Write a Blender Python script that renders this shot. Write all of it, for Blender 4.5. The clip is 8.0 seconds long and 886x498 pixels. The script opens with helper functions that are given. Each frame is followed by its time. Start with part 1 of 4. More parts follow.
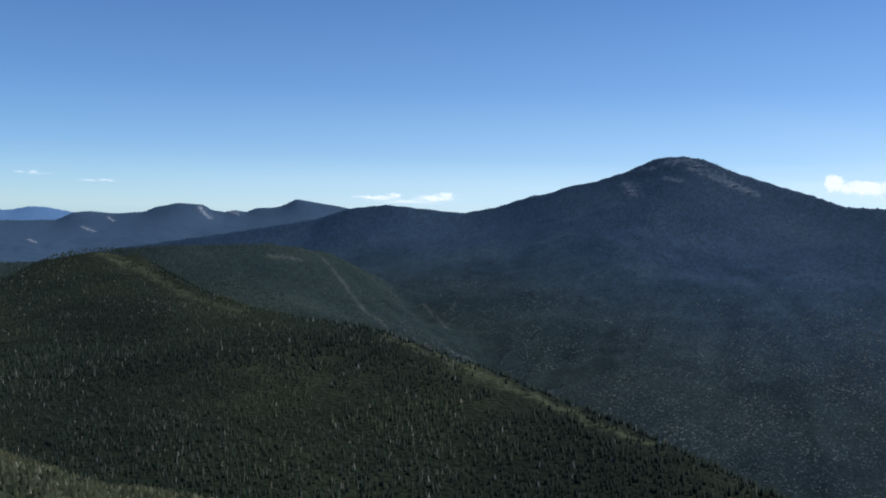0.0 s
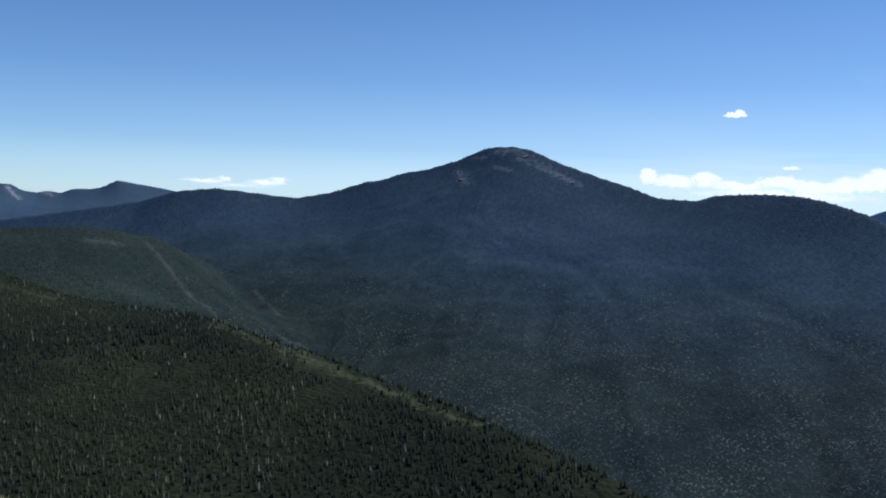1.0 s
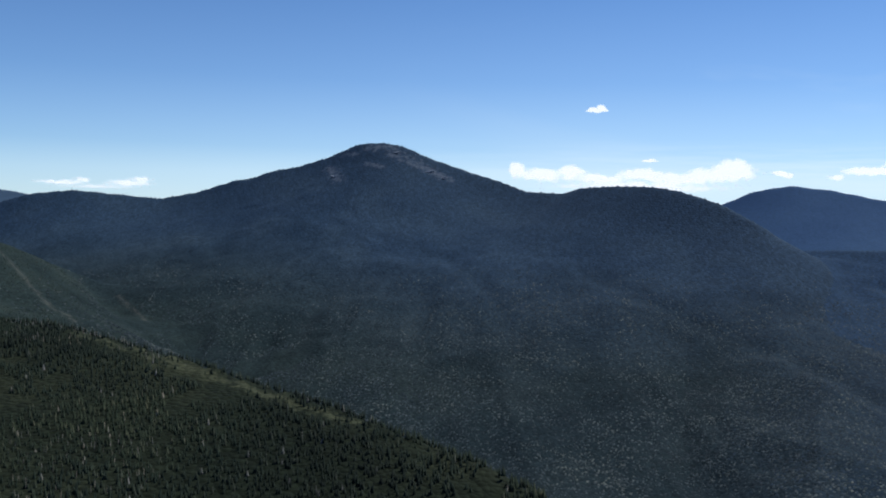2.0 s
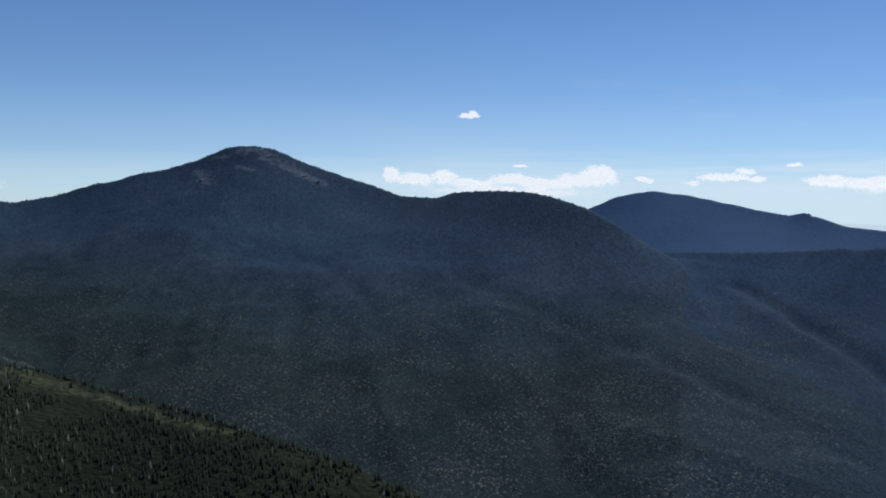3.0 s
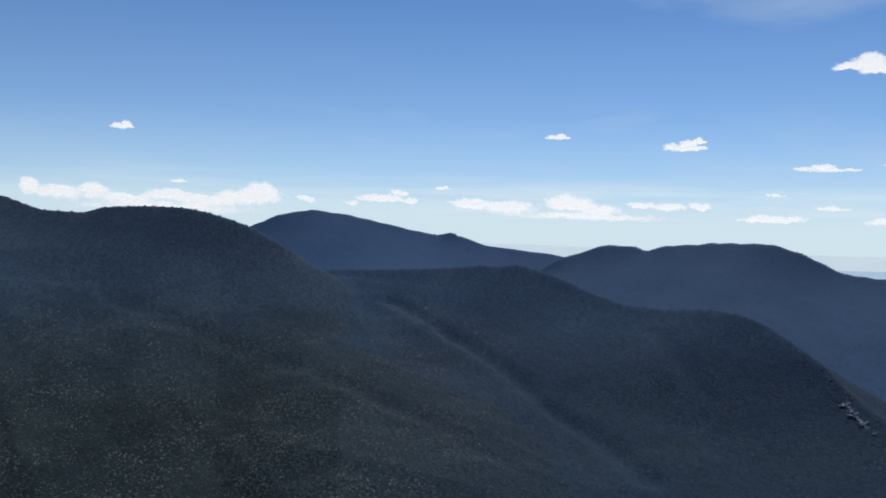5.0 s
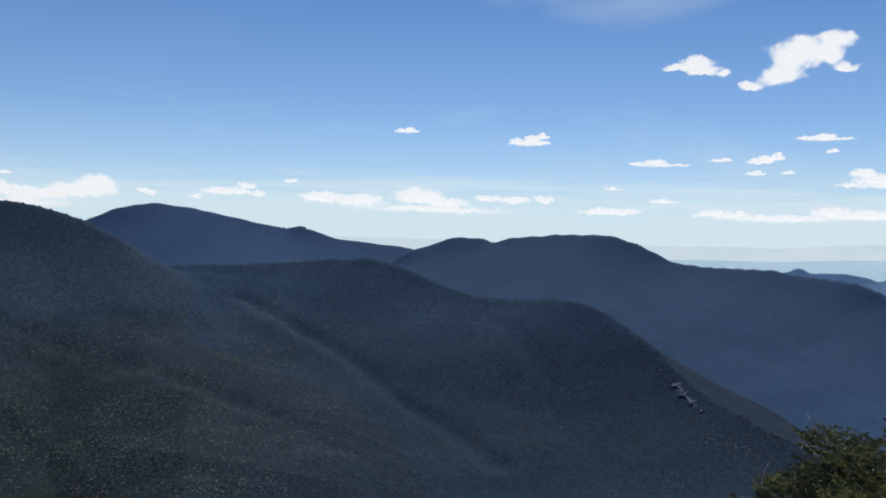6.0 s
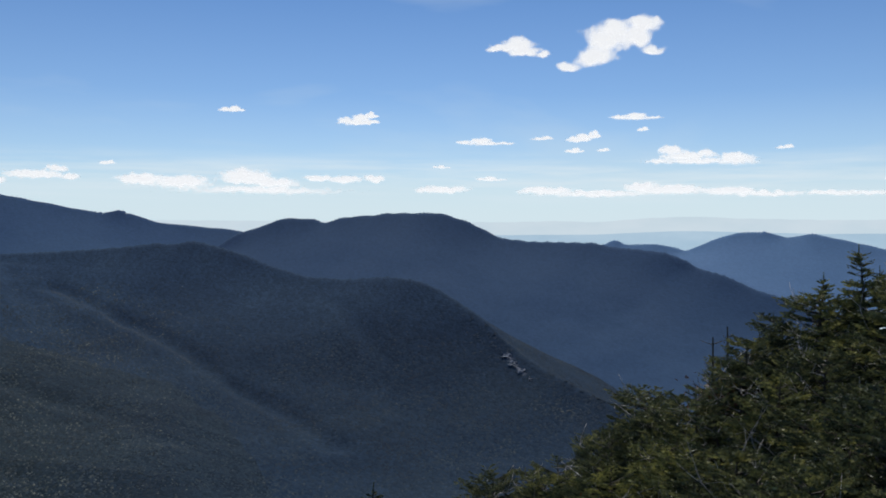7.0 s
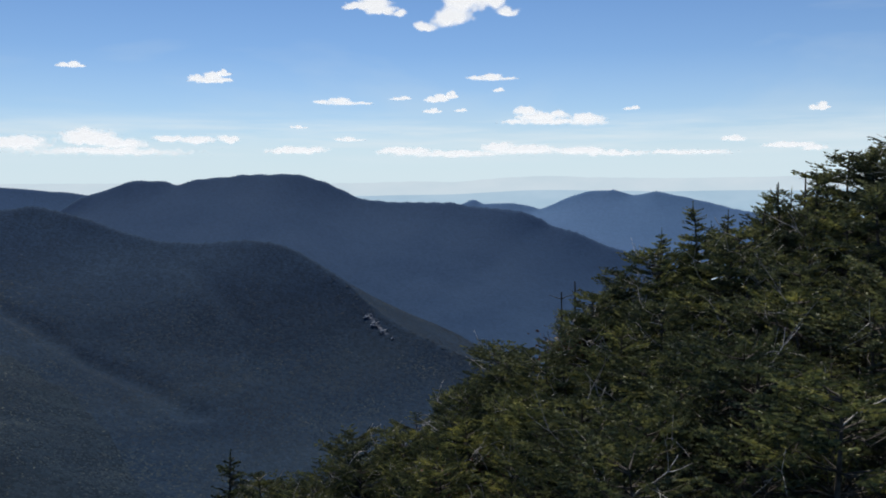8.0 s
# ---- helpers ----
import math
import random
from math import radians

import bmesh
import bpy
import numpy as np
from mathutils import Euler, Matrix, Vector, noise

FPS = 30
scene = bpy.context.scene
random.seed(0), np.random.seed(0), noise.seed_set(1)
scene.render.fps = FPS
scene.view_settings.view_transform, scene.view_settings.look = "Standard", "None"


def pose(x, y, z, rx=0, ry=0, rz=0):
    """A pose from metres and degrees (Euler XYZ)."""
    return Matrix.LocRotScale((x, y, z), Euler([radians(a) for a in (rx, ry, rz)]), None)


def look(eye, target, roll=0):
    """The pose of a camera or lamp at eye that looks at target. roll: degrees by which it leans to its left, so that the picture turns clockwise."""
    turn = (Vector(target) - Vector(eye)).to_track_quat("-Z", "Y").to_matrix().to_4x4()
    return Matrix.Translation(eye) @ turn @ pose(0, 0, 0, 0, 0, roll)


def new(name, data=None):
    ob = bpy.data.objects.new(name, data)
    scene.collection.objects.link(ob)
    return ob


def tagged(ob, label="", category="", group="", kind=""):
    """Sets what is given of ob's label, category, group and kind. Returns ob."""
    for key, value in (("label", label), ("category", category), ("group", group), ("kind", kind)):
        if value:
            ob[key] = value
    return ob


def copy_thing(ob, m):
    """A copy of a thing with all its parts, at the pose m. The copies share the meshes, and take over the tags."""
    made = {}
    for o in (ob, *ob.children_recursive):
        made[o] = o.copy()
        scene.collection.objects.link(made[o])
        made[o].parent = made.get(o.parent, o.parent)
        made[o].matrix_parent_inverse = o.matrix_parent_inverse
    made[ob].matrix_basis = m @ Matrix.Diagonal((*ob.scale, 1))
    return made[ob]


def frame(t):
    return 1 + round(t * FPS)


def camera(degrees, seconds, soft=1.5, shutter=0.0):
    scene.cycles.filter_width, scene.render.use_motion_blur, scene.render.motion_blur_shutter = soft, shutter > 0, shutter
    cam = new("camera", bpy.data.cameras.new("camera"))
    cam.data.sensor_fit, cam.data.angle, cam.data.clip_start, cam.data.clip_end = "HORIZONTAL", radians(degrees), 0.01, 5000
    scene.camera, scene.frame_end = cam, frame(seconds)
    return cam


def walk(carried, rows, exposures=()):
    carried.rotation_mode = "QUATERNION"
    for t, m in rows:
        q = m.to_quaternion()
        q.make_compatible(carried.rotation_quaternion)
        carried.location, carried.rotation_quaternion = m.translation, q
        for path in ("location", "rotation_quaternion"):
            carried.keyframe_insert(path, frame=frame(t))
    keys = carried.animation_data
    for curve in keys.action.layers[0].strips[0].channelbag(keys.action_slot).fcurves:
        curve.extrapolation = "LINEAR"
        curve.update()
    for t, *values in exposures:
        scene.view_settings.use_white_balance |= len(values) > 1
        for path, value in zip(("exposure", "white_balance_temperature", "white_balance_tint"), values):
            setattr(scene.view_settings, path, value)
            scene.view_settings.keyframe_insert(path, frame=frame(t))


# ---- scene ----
cam = camera(54.95, 8.0, soft=1.9)
PATH = [
    (0.0, pose(0.000, 0.450, 0.0, 87.524, -1.534, 0.001)),
    (0.5, pose(0.043, 0.448, 0.0, 87.064, -2.105, -5.476)),
    (1.0, pose(0.087, 0.442, 0.0, 86.974, -2.461, -11.124)),
    (1.5, pose(0.116, 0.435, 0.0, 87.125, -2.046, -14.895)),
    (1.7, pose(0.130, 0.431, 0.0, 87.051, -1.656, -16.773)),
    (3.0, pose(0.212, 0.397, 0.0, 87.467, -1.239, -28.085)),
    (3.5, pose(0.239, 0.381, 0.0, 87.841, -1.229, -32.073)),
    (4.0, pose(0.277, 0.355, 0.0, 88.501, -1.148, -38.017)),
    (4.5, pose(0.311, 0.326, 0.0, 88.896, -1.658, -43.646)),
    (4.7, pose(0.327, 0.310, 0.0, 89.109, -1.784, -46.539)),
    (6.0, pose(0.392, 0.221, 0.0, 89.083, -1.451, -60.555)),
    (6.5, pose(0.410, 0.186, 0.0, 89.005, -0.918, -65.517)),
    (7.0, pose(0.428, 0.140, 0.0, 87.854, -0.154, -71.851)),
    (7.5, pose(0.438, 0.102, 0.0, 86.271, 0.183, -76.960)),
    (8.0, pose(0.445, 0.068, 0.0, 85.200, 0.300, -81.258)),
]
walk(cam, PATH, [(0.0, 0.1, 5850, 10), (1.7, 0.1, 5950, 10), (3.2, -0.18, 6100, 10), (4.05, -0.28, 6250, 10), (4.5, -0.12, 6300, 10), (8.0, -0.1, 6450, 10)])

# ---- light: a high autumn sun ahead and to the right, clear sky ----
SUN_AZ, SUN_EL = 70.0, 52.0
world = bpy.data.worlds.new("sky")
scene.world = world
world.use_nodes = True
wn, wl = world.node_tree.nodes, world.node_tree.links
sky = wn.new("ShaderNodeTexSky")
sky.sky_type, sky.sun_disc = "NISHITA", False
sky.sun_elevation, sky.sun_rotation = radians(SUN_EL), radians(SUN_AZ)
sky.altitude, sky.air_density, sky.dust_density, sky.ozone_density = 2500.0, 1.0, 0.0, 4.0
wn["Background"].inputs["Strength"].default_value = 0.085
tint = wn.new("ShaderNodeMix")
tint.data_type, tint.blend_type = "RGBA", "MULTIPLY"
tint.inputs[0].default_value = 1.0
tint.inputs[7].default_value = (0.83, 1.0, 1.14, 1.0)
wl.new(sky.outputs[0], tint.inputs[6])
# thin high veils of cloud
veil = wn.new("ShaderNodeTexNoise")
veil.inputs["Scale"].default_value, veil.inputs["Detail"].default_value, veil.inputs["Distortion"].default_value = 2.6, 5.0, 0.4
stretch = wn.new("ShaderNodeMapping")
stretch.inputs["Scale"].default_value = (1.0, 1.0, 3.2)
wl.new(wn.new("ShaderNodeTexCoord").outputs["Generated"], stretch.inputs["Vector"])
wl.new(stretch.outputs[0], veil.inputs["Vector"])
thin = wn.new("ShaderNodeValToRGB")
thin.color_ramp.elements[0].position, thin.color_ramp.elements[0].color = 0.48, (0, 0, 0, 1)
thin.color_ramp.elements[1].position, thin.color_ramp.elements[1].color = 0.74, (0.42, 0.42, 0.42, 1)
wl.new(veil.outputs["Fac"], thin.inputs["Fac"])
white = wn.new("ShaderNodeMix")
white.data_type = "RGBA"
white.inputs[7].default_value = (7.6, 8.8, 9.6, 1.0)
sunward = wn.new("ShaderNodeValToRGB")
sunward.color_ramp.elements[0].position, sunward.color_ramp.elements[1].position = 0.25, 0.85
parts_xyz = wn.new("ShaderNodeSeparateXYZ")
wl.new(wn["Texture Coordinate"].outputs["Generated"], parts_xyz.inputs[0])
wl.new(parts_xyz.outputs["X"], sunward.inputs["Fac"])
thinned = wn.new("ShaderNodeMath")
thinned.operation = "MULTIPLY"
wl.new(thin.outputs["Color"], thinned.inputs[0])
wl.new(sunward.outputs["Color"], thinned.inputs[1])
wl.new(thinned.outputs[0], white.inputs[0])
wl.new(tint.outputs[2], white.inputs[6])
# whitish haze low over the whole horizon
height_z = wn.new("ShaderNodeSeparateXYZ")
wl.new(wn["Texture Coordinate"].outputs["Generated"], height_z.inputs[0])
low = wn.new("ShaderNodeValToRGB")
low.color_ramp.elements[0].color = (0.92, 0.92, 0.92, 1)
low.color_ramp.elements[1].position, low.color_ramp.elements[1].color = 0.26, (0, 0, 0, 1)
low.color_ramp.elements.new(0.032).color = (0.8, 0.8, 0.8, 1)
low.color_ramp.elements.new(0.062).color = (0.34, 0.34, 0.34, 1)
low.color_ramp.elements.new(0.14).color = (0.10, 0.10, 0.10, 1)
wl.new(height_z.outputs["Z"], low.inputs["Fac"])
haze = wn.new("ShaderNodeMix")
haze.data_type = "RGBA"
haze.inputs[7].default_value = (8.2, 9.8, 10.6, 1.0)
share = wn.new("ShaderNodeMapRange")
share.inputs["From Min"].default_value, share.inputs["From Max"].default_value = -0.5, 0.5
share.inputs["To Min"].default_value, share.inputs["To Max"].default_value = 0.14, 1.0
wl.new(height_z.outputs["X"], share.inputs["Value"])
hazed = wn.new("ShaderNodeMath")
hazed.operation = "MULTIPLY"
wl.new(low.outputs["Color"], hazed.inputs[0])
wl.new(share.outputs[0], hazed.inputs[1])
wl.new(hazed.outputs[0], haze.inputs[0])
wl.new(white.outputs[2], haze.inputs[6])
# a long streaky bank of cloud low over the horizon
flat = wn.new("ShaderNodeMapping")
flat.inputs["Scale"].default_value = (1.0, 1.0, 16.0)
wl.new(wn["Texture Coordinate"].outputs["Generated"], flat.inputs["Vector"])
streak = wn.new("ShaderNodeTexNoise")
streak.inputs["Scale"].default_value, streak.inputs["Detail"].default_value, streak.inputs["Roughness"].default_value = 5.0, 6.0, 0.6
wl.new(flat.outputs[0], streak.inputs["Vector"])
thick = wn.new("ShaderNodeValToRGB")
thick.color_ramp.elements[0].position, thick.color_ramp.elements[0].color = 0.40, (0, 0, 0, 1)
thick.color_ramp.elements[1].position, thick.color_ramp.elements[1].color = 0.66, (0.75, 0.75, 0.75, 1)
wl.new(streak.outputs["Fac"], thick.inputs["Fac"])
reach = wn.new("ShaderNodeValToRGB")
reach.color_ramp.elements[0].position, reach.color_ramp.elements[0].color = 0.012, (0, 0, 0, 1)
reach.color_ramp.elements[1].position, reach.color_ramp.elements[1].color = 0.078, (0, 0, 0, 1)
reach.color_ramp.elements.new(0.036).color = (1, 1, 1, 1)
reach.color_ramp.elements.new(0.052).color = (1, 1, 1, 1)
wl.new(height_z.outputs["Z"], reach.inputs["Fac"])
amount = wn.new("ShaderNodeMath")
amount.operation = "MULTIPLY"
wl.new(thick.outputs["Color"], amount.inputs[0])
wl.new(reach.outputs["Color"], amount.inputs[1])
bank_sky = wn.new("ShaderNodeMix")
bank_sky.data_type = "RGBA"
bank_sky.inputs[7].default_value = (9.0, 10.2, 10.9, 1.0)
one_side = wn.new("ShaderNodeMath")
one_side.operation = "MULTIPLY"
wl.new(amount.outputs[0], one_side.inputs[0])
wl.new(sunward.outputs["Color"], one_side.inputs[1])
wl.new(one_side.outputs[0], bank_sky.inputs[0])
wl.new(haze.outputs[2], bank_sky.inputs[6])
wl.new(bank_sky.outputs[2], wn["Background"].inputs["Color"])


def bearing(az, el, dist):
    """A point by compass bearing, height angle and level distance from the summit."""
    a = radians(az)
    return Vector((dist * math.sin(a), dist * math.cos(a), dist * math.tan(radians(el))))


sun_lamp = bpy.data.lights.new("sun", "SUN")
sun_lamp.energy, sun_lamp.angle, sun_lamp.color = 4.0, radians(0.5), (1.0, 0.95, 0.86)
sun = new("sun", sun_lamp)
sun.matrix_world = look(bearing(SUN_AZ, SUN_EL, 300), (0, 0, 0))


# ---- materials ----
def mat(name, rough=0.9, spec=0.2):
    m = bpy.data.materials.new(name)
    m.use_nodes = True
    b = m.node_tree.nodes["Principled BSDF"]
    b.inputs["Roughness"].default_value = rough
    b.inputs["Specular IOR Level"].default_value = spec
    return m, m.node_tree.nodes, m.node_tree.links, b


def tex(n, l, kind, scale, detail=4.0, coords=None, **kw):
    t = n.new("ShaderNodeTex" + kind)
    t.inputs["Scale"].default_value = scale
    if kind == "Noise":
        t.inputs["Detail"].default_value = detail
    for k, v in kw.items():
        t.inputs[k].default_value = v
    if coords is not None:
        l.new(coords, t.inputs["Vector"])
    return t


def ramp(n, l, src, stops):
    r = n.new("ShaderNodeValToRGB")
    l.new(src, r.inputs["Fac"])
    while len(r.color_ramp.elements) < len(stops):
        r.color_ramp.elements.new(0.5)
    for e, (p, c) in zip(r.color_ramp.elements, stops):
        e.position, e.color = p, (*c, 1.0)
    return r.outputs["Color"]


def mix(n, l, a, b, fac, kind="MIX"):
    m = n.new("ShaderNodeMix")
    m.data_type, m.blend_type = "RGBA", kind
    for socket, v in ((m.inputs[6], a), (m.inputs[7], b), (m.inputs[0], fac)):
        if isinstance(v, (int, float)):
            socket.default_value = v
        elif isinstance(v, tuple):
            socket.default_value = (*v, 1.0)
        else:
            l.new(v, socket)
    return m.outputs[2]


def bump(n, l, b, src, strength, distance):
    u = n.new("ShaderNodeBump")
    u.inputs["Strength"].default_value, u.inputs["Distance"].default_value = strength, distance
    l.new(src, u.inputs["Height"])
    l.new(u.outputs["Normal"], b.inputs["Normal"])


def streak_distance(n, l, co, start, end):
    """The distance of a surface point from the line between two places."""
    a, d = Vector(start), Vector(end) - Vector(start)
    off = n.new("ShaderNodeVectorMath")
    off.operation, off.inputs[1].default_value = "SUBTRACT", a
    l.new(co, off.inputs[0])
    dot = n.new("ShaderNodeVectorMath")
    dot.operation, dot.inputs[1].default_value = "DOT_PRODUCT", d / max(d.length_squared, 1e-6)
    l.new(off.outputs[0], dot.inputs[0])
    held = n.new("ShaderNodeClamp")
    l.new(dot.outputs["Value"], held.inputs["Value"])
    foot = n.new("ShaderNodeVectorMath")
    foot.operation, foot.inputs[0].default_value = "SCALE", d
    l.new(held.outputs[0], foot.inputs["Scale"])
    gap = n.new("ShaderNodeVectorMath")
    gap.operation = "DISTANCE"
    l.new(off.outputs[0], gap.inputs[0])
    l.new(foot.outputs[0], gap.inputs[1])
    return gap.outputs["Value"]


def forest_floor(name, dark, mid, light, patch=0.004, crown=0.12, relief=4.0, contrast=0.8, spots=(), less_hazed=None, east_haze=None, green=None):
    """Wooded slope: crowns a few metres wide in broad stands of differing green. spots: bare streaks (start, end,
    radius, colour).
    green: (place, inner, outer, colours), colours with less haze in them round a place."""
    m, n, l, b = mat(name, 0.95, 0.05)
    co = n.new("ShaderNodeTexCoord").outputs["Object"]
    stands = tex(n, l, "Noise", patch, 6.0, co)
    cells = tex(n, l, "Voronoi", crown, coords=co)
    fine = tex(n, l, "Noise", crown * 2.2, 3.0, co)
    c = ramp(n, l, stands.outputs["Fac"], ((0.35, dark), (0.52, mid), (0.68, light)))
    if less_hazed:
        # haze put into the colour: bluer and paler higher up, along a ragged line
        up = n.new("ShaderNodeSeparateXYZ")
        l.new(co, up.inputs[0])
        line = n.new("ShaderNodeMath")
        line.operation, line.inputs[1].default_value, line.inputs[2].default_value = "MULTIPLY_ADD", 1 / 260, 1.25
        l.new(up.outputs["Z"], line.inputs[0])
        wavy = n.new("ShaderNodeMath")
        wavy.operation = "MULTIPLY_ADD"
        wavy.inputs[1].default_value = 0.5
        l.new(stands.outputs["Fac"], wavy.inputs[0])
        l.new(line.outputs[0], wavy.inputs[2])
        low = ramp(n, l, stands.outputs["Fac"], tuple((p, v) for p, v in zip((0.35, 0.52, 0.68), less_hazed)))
        if east_haze:
            # sunward haze put into the low colours beyond the end of the mountain
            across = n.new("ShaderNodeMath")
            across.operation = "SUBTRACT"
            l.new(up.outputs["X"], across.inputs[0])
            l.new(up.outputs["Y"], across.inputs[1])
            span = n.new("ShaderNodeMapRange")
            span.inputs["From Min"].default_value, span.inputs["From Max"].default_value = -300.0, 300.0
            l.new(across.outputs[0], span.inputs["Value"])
            other = ramp(n, l, stands.outputs["Fac"], tuple((p, v) for p, v in zip((0.35, 0.52, 0.68), east_haze)))
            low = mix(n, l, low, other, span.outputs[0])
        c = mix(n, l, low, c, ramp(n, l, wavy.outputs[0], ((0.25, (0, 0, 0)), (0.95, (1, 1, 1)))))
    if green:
        # a nearer place keeps greener colours, with less haze mixed in
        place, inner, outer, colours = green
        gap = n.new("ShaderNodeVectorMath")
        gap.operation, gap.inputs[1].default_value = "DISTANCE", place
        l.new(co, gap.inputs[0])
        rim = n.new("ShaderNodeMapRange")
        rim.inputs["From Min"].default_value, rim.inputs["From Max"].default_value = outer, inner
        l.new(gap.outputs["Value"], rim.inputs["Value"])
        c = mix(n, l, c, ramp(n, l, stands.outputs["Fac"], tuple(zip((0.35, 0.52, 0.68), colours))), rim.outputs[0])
    k = ramp(n, l, cells.outputs["Color"], ((0.0, (0.6, 0.6, 0.6)), (1.0, (1.3, 1.3, 1.3))))
    c = mix(n, l, c, k, contrast, "MULTIPLY")
    f = ramp(n, l, fine.outputs["Fac"], ((0.3, (0.75, 0.75, 0.75)), (0.7, (1.22, 1.22, 1.22))))
    c = mix(n, l, c, f, contrast, "MULTIPLY")
    for start, end, radius, colour in spots:
        near = streak_distance(n, l, co, start, end)
        ragged = tex(n, l, "Noise", 3.0 / radius, 6.0, co, Roughness=0.7)
        add = n.new("ShaderNodeMath")
        add.operation, add.inputs[1].default_value, add.inputs[2].default_value = "MULTIPLY_ADD", -0.6 / radius, -0.26
        l.new(near, add.inputs[0])
        both = n.new("ShaderNodeMath")
        both.operation, both.inputs[1].default_value = "MULTIPLY_ADD", 2.0
        l.new(ragged.outputs["Fac"], both.inputs[0])
        l.new(add.outputs[0], both.inputs[2])
        fac = ramp(n, l, both.outputs[0], ((0.46, (0, 0, 0)), (0.86, (0.8, 0.8, 0.8))))
        c = mix(n, l, c, colour, fac)
    l.new(c, b.inputs["Base Color"])
    bump(n, l, b, cells.outputs["Distance"], 0.8, -relief)
    return m


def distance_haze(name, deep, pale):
    """Land so far off that only lit air is seen: the haze is drawn as a glow."""
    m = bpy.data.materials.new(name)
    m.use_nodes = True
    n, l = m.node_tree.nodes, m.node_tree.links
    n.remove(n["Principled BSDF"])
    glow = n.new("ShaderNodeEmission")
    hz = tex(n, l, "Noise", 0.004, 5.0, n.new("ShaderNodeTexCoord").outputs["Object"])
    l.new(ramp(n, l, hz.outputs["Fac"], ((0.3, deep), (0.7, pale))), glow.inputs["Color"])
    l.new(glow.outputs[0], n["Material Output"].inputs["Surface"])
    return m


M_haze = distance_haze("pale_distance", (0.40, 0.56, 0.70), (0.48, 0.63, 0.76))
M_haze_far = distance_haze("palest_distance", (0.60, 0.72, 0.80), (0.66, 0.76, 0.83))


# ---- terrain ----
RNG = np.random.default_rng(7)
LATTICE = RNG.random((256, 256))


def vnoise(x, y):
    xi, yi = np.floor(x).astype(int), np.floor(y).astype(int)
    u, v = x - xi, y - yi
    u, v = u * u * (3 - 2 * u), v * v * (3 - 2 * v)
    g = lambda a, b: LATTICE[a % 256, b % 256]
    return (g(xi, yi) * (1 - u) + g(xi + 1, yi) * u) * (1 - v) + (g(xi, yi + 1) * (1 - u) + g(xi + 1, yi + 1) * u) * v


def fbm(x, y, size, octaves=4):
    """Noise from -1 to 1 with lumps of that size in metres."""
    out, amp, total = 0.0, 1.0, 0.0
    for k in range(octaves):
        s = 2.0 ** k / size
        out = out + amp * (vnoise(x * s + 17.3 * k, y * s + 5.1 * k) * 2 - 1)
        total += amp
        amp *= 0.5
    return out / total


def dense(crest, step):
    pts = np.array([bearing(*c) for c in crest])
    out = []
    for a, b in zip(pts[:-1], pts[1:]):
        k = max(1, int(np.linalg.norm(b - a) / step))
        out += [a + (b - a) * i / k for i in range(k)]
    return np.array(out + [pts[-1]])


def ridge(crest, front, back, gully, step=14.0, soft=14.0, fall=0.35, ease=None):
    """The height of a mountain whose crest runs through bearings (az, el, distance). front, back: (slope, extra drop, its reach)
    towards and away from the summit; gully: depth of the ravines that cut its sides;
    ease: bearings between which the extra drop dwindles."""
    c = dense(crest, step)
    rc = np.hypot(c[:, 0], c[:, 1])
    ends = crest[0][0], crest[-1][0]
    run = np.r_[0, np.cumsum(np.linalg.norm(np.diff(c, axis=0), axis=1))]

    def height(x, y):
        shape = np.shape(x)
        x, y = np.ravel(x), np.ravel(y)
        z = np.empty_like(x)
        for i in range(0, len(x), 20000):
            p, q = x[i:i + 20000, None], y[i:i + 20000, None]
            d2 = (p - c[:, 0]) ** 2 + (q - c[:, 1]) ** 2
            w = 1 / (d2 + soft * soft) ** 2
            w /= w.sum(1, keepdims=True)
            zc, rr = w @ c[:, 2], w @ rc
            s = np.sqrt(np.maximum(d2.min(1), 0.0))
            side = np.clip(0.5 + (rr - np.hypot(p, q)[:, 0]) / 40, 0, 1)
            drop = [k[0] * s + k[1] * (1 - np.exp(-s / k[2])) for k in (front, back)]
            az = np.degrees(np.arctan2(p[:, 0], q[:, 0]))
            if ease:
                drop[0] = drop[0] - front[1] * (1 - np.exp(-s / front[2])) * 0.75 * np.clip((az - ease[0]) / (ease[1] - ease[0]), 0, 1)
            beyond = np.maximum(np.maximum(ends[0] - az, az - ends[1]), 0)
            z[i:i + 20000] = zc - (drop[0] * side + drop[1] * (1 - side)) - fall * np.radians(beyond) * np.hypot(p, q)[:, 0]
            grow = np.clip((s - 8) / 420, 0, 1)
            xx, yy = p[:, 0], q[:, 0]
            along = w @ run + 70 * fbm(xx, yy, 420, 2)
            rib = fbm(along, 0.22 * s + 50, 190, 3)
            z[i:i + 20000] += gully * (grow * (0.5 * fbm(xx, yy, 330, 4) + 0.28 * fbm(xx + 40, yy, 95, 3)) + np.clip((s - 150) / 700, 0, 1) * (0.5 * rib - 0.5 * np.abs(fbm(along + 900, 0.3 * s, 120, 2))))
        return z.reshape(shape)

    return height


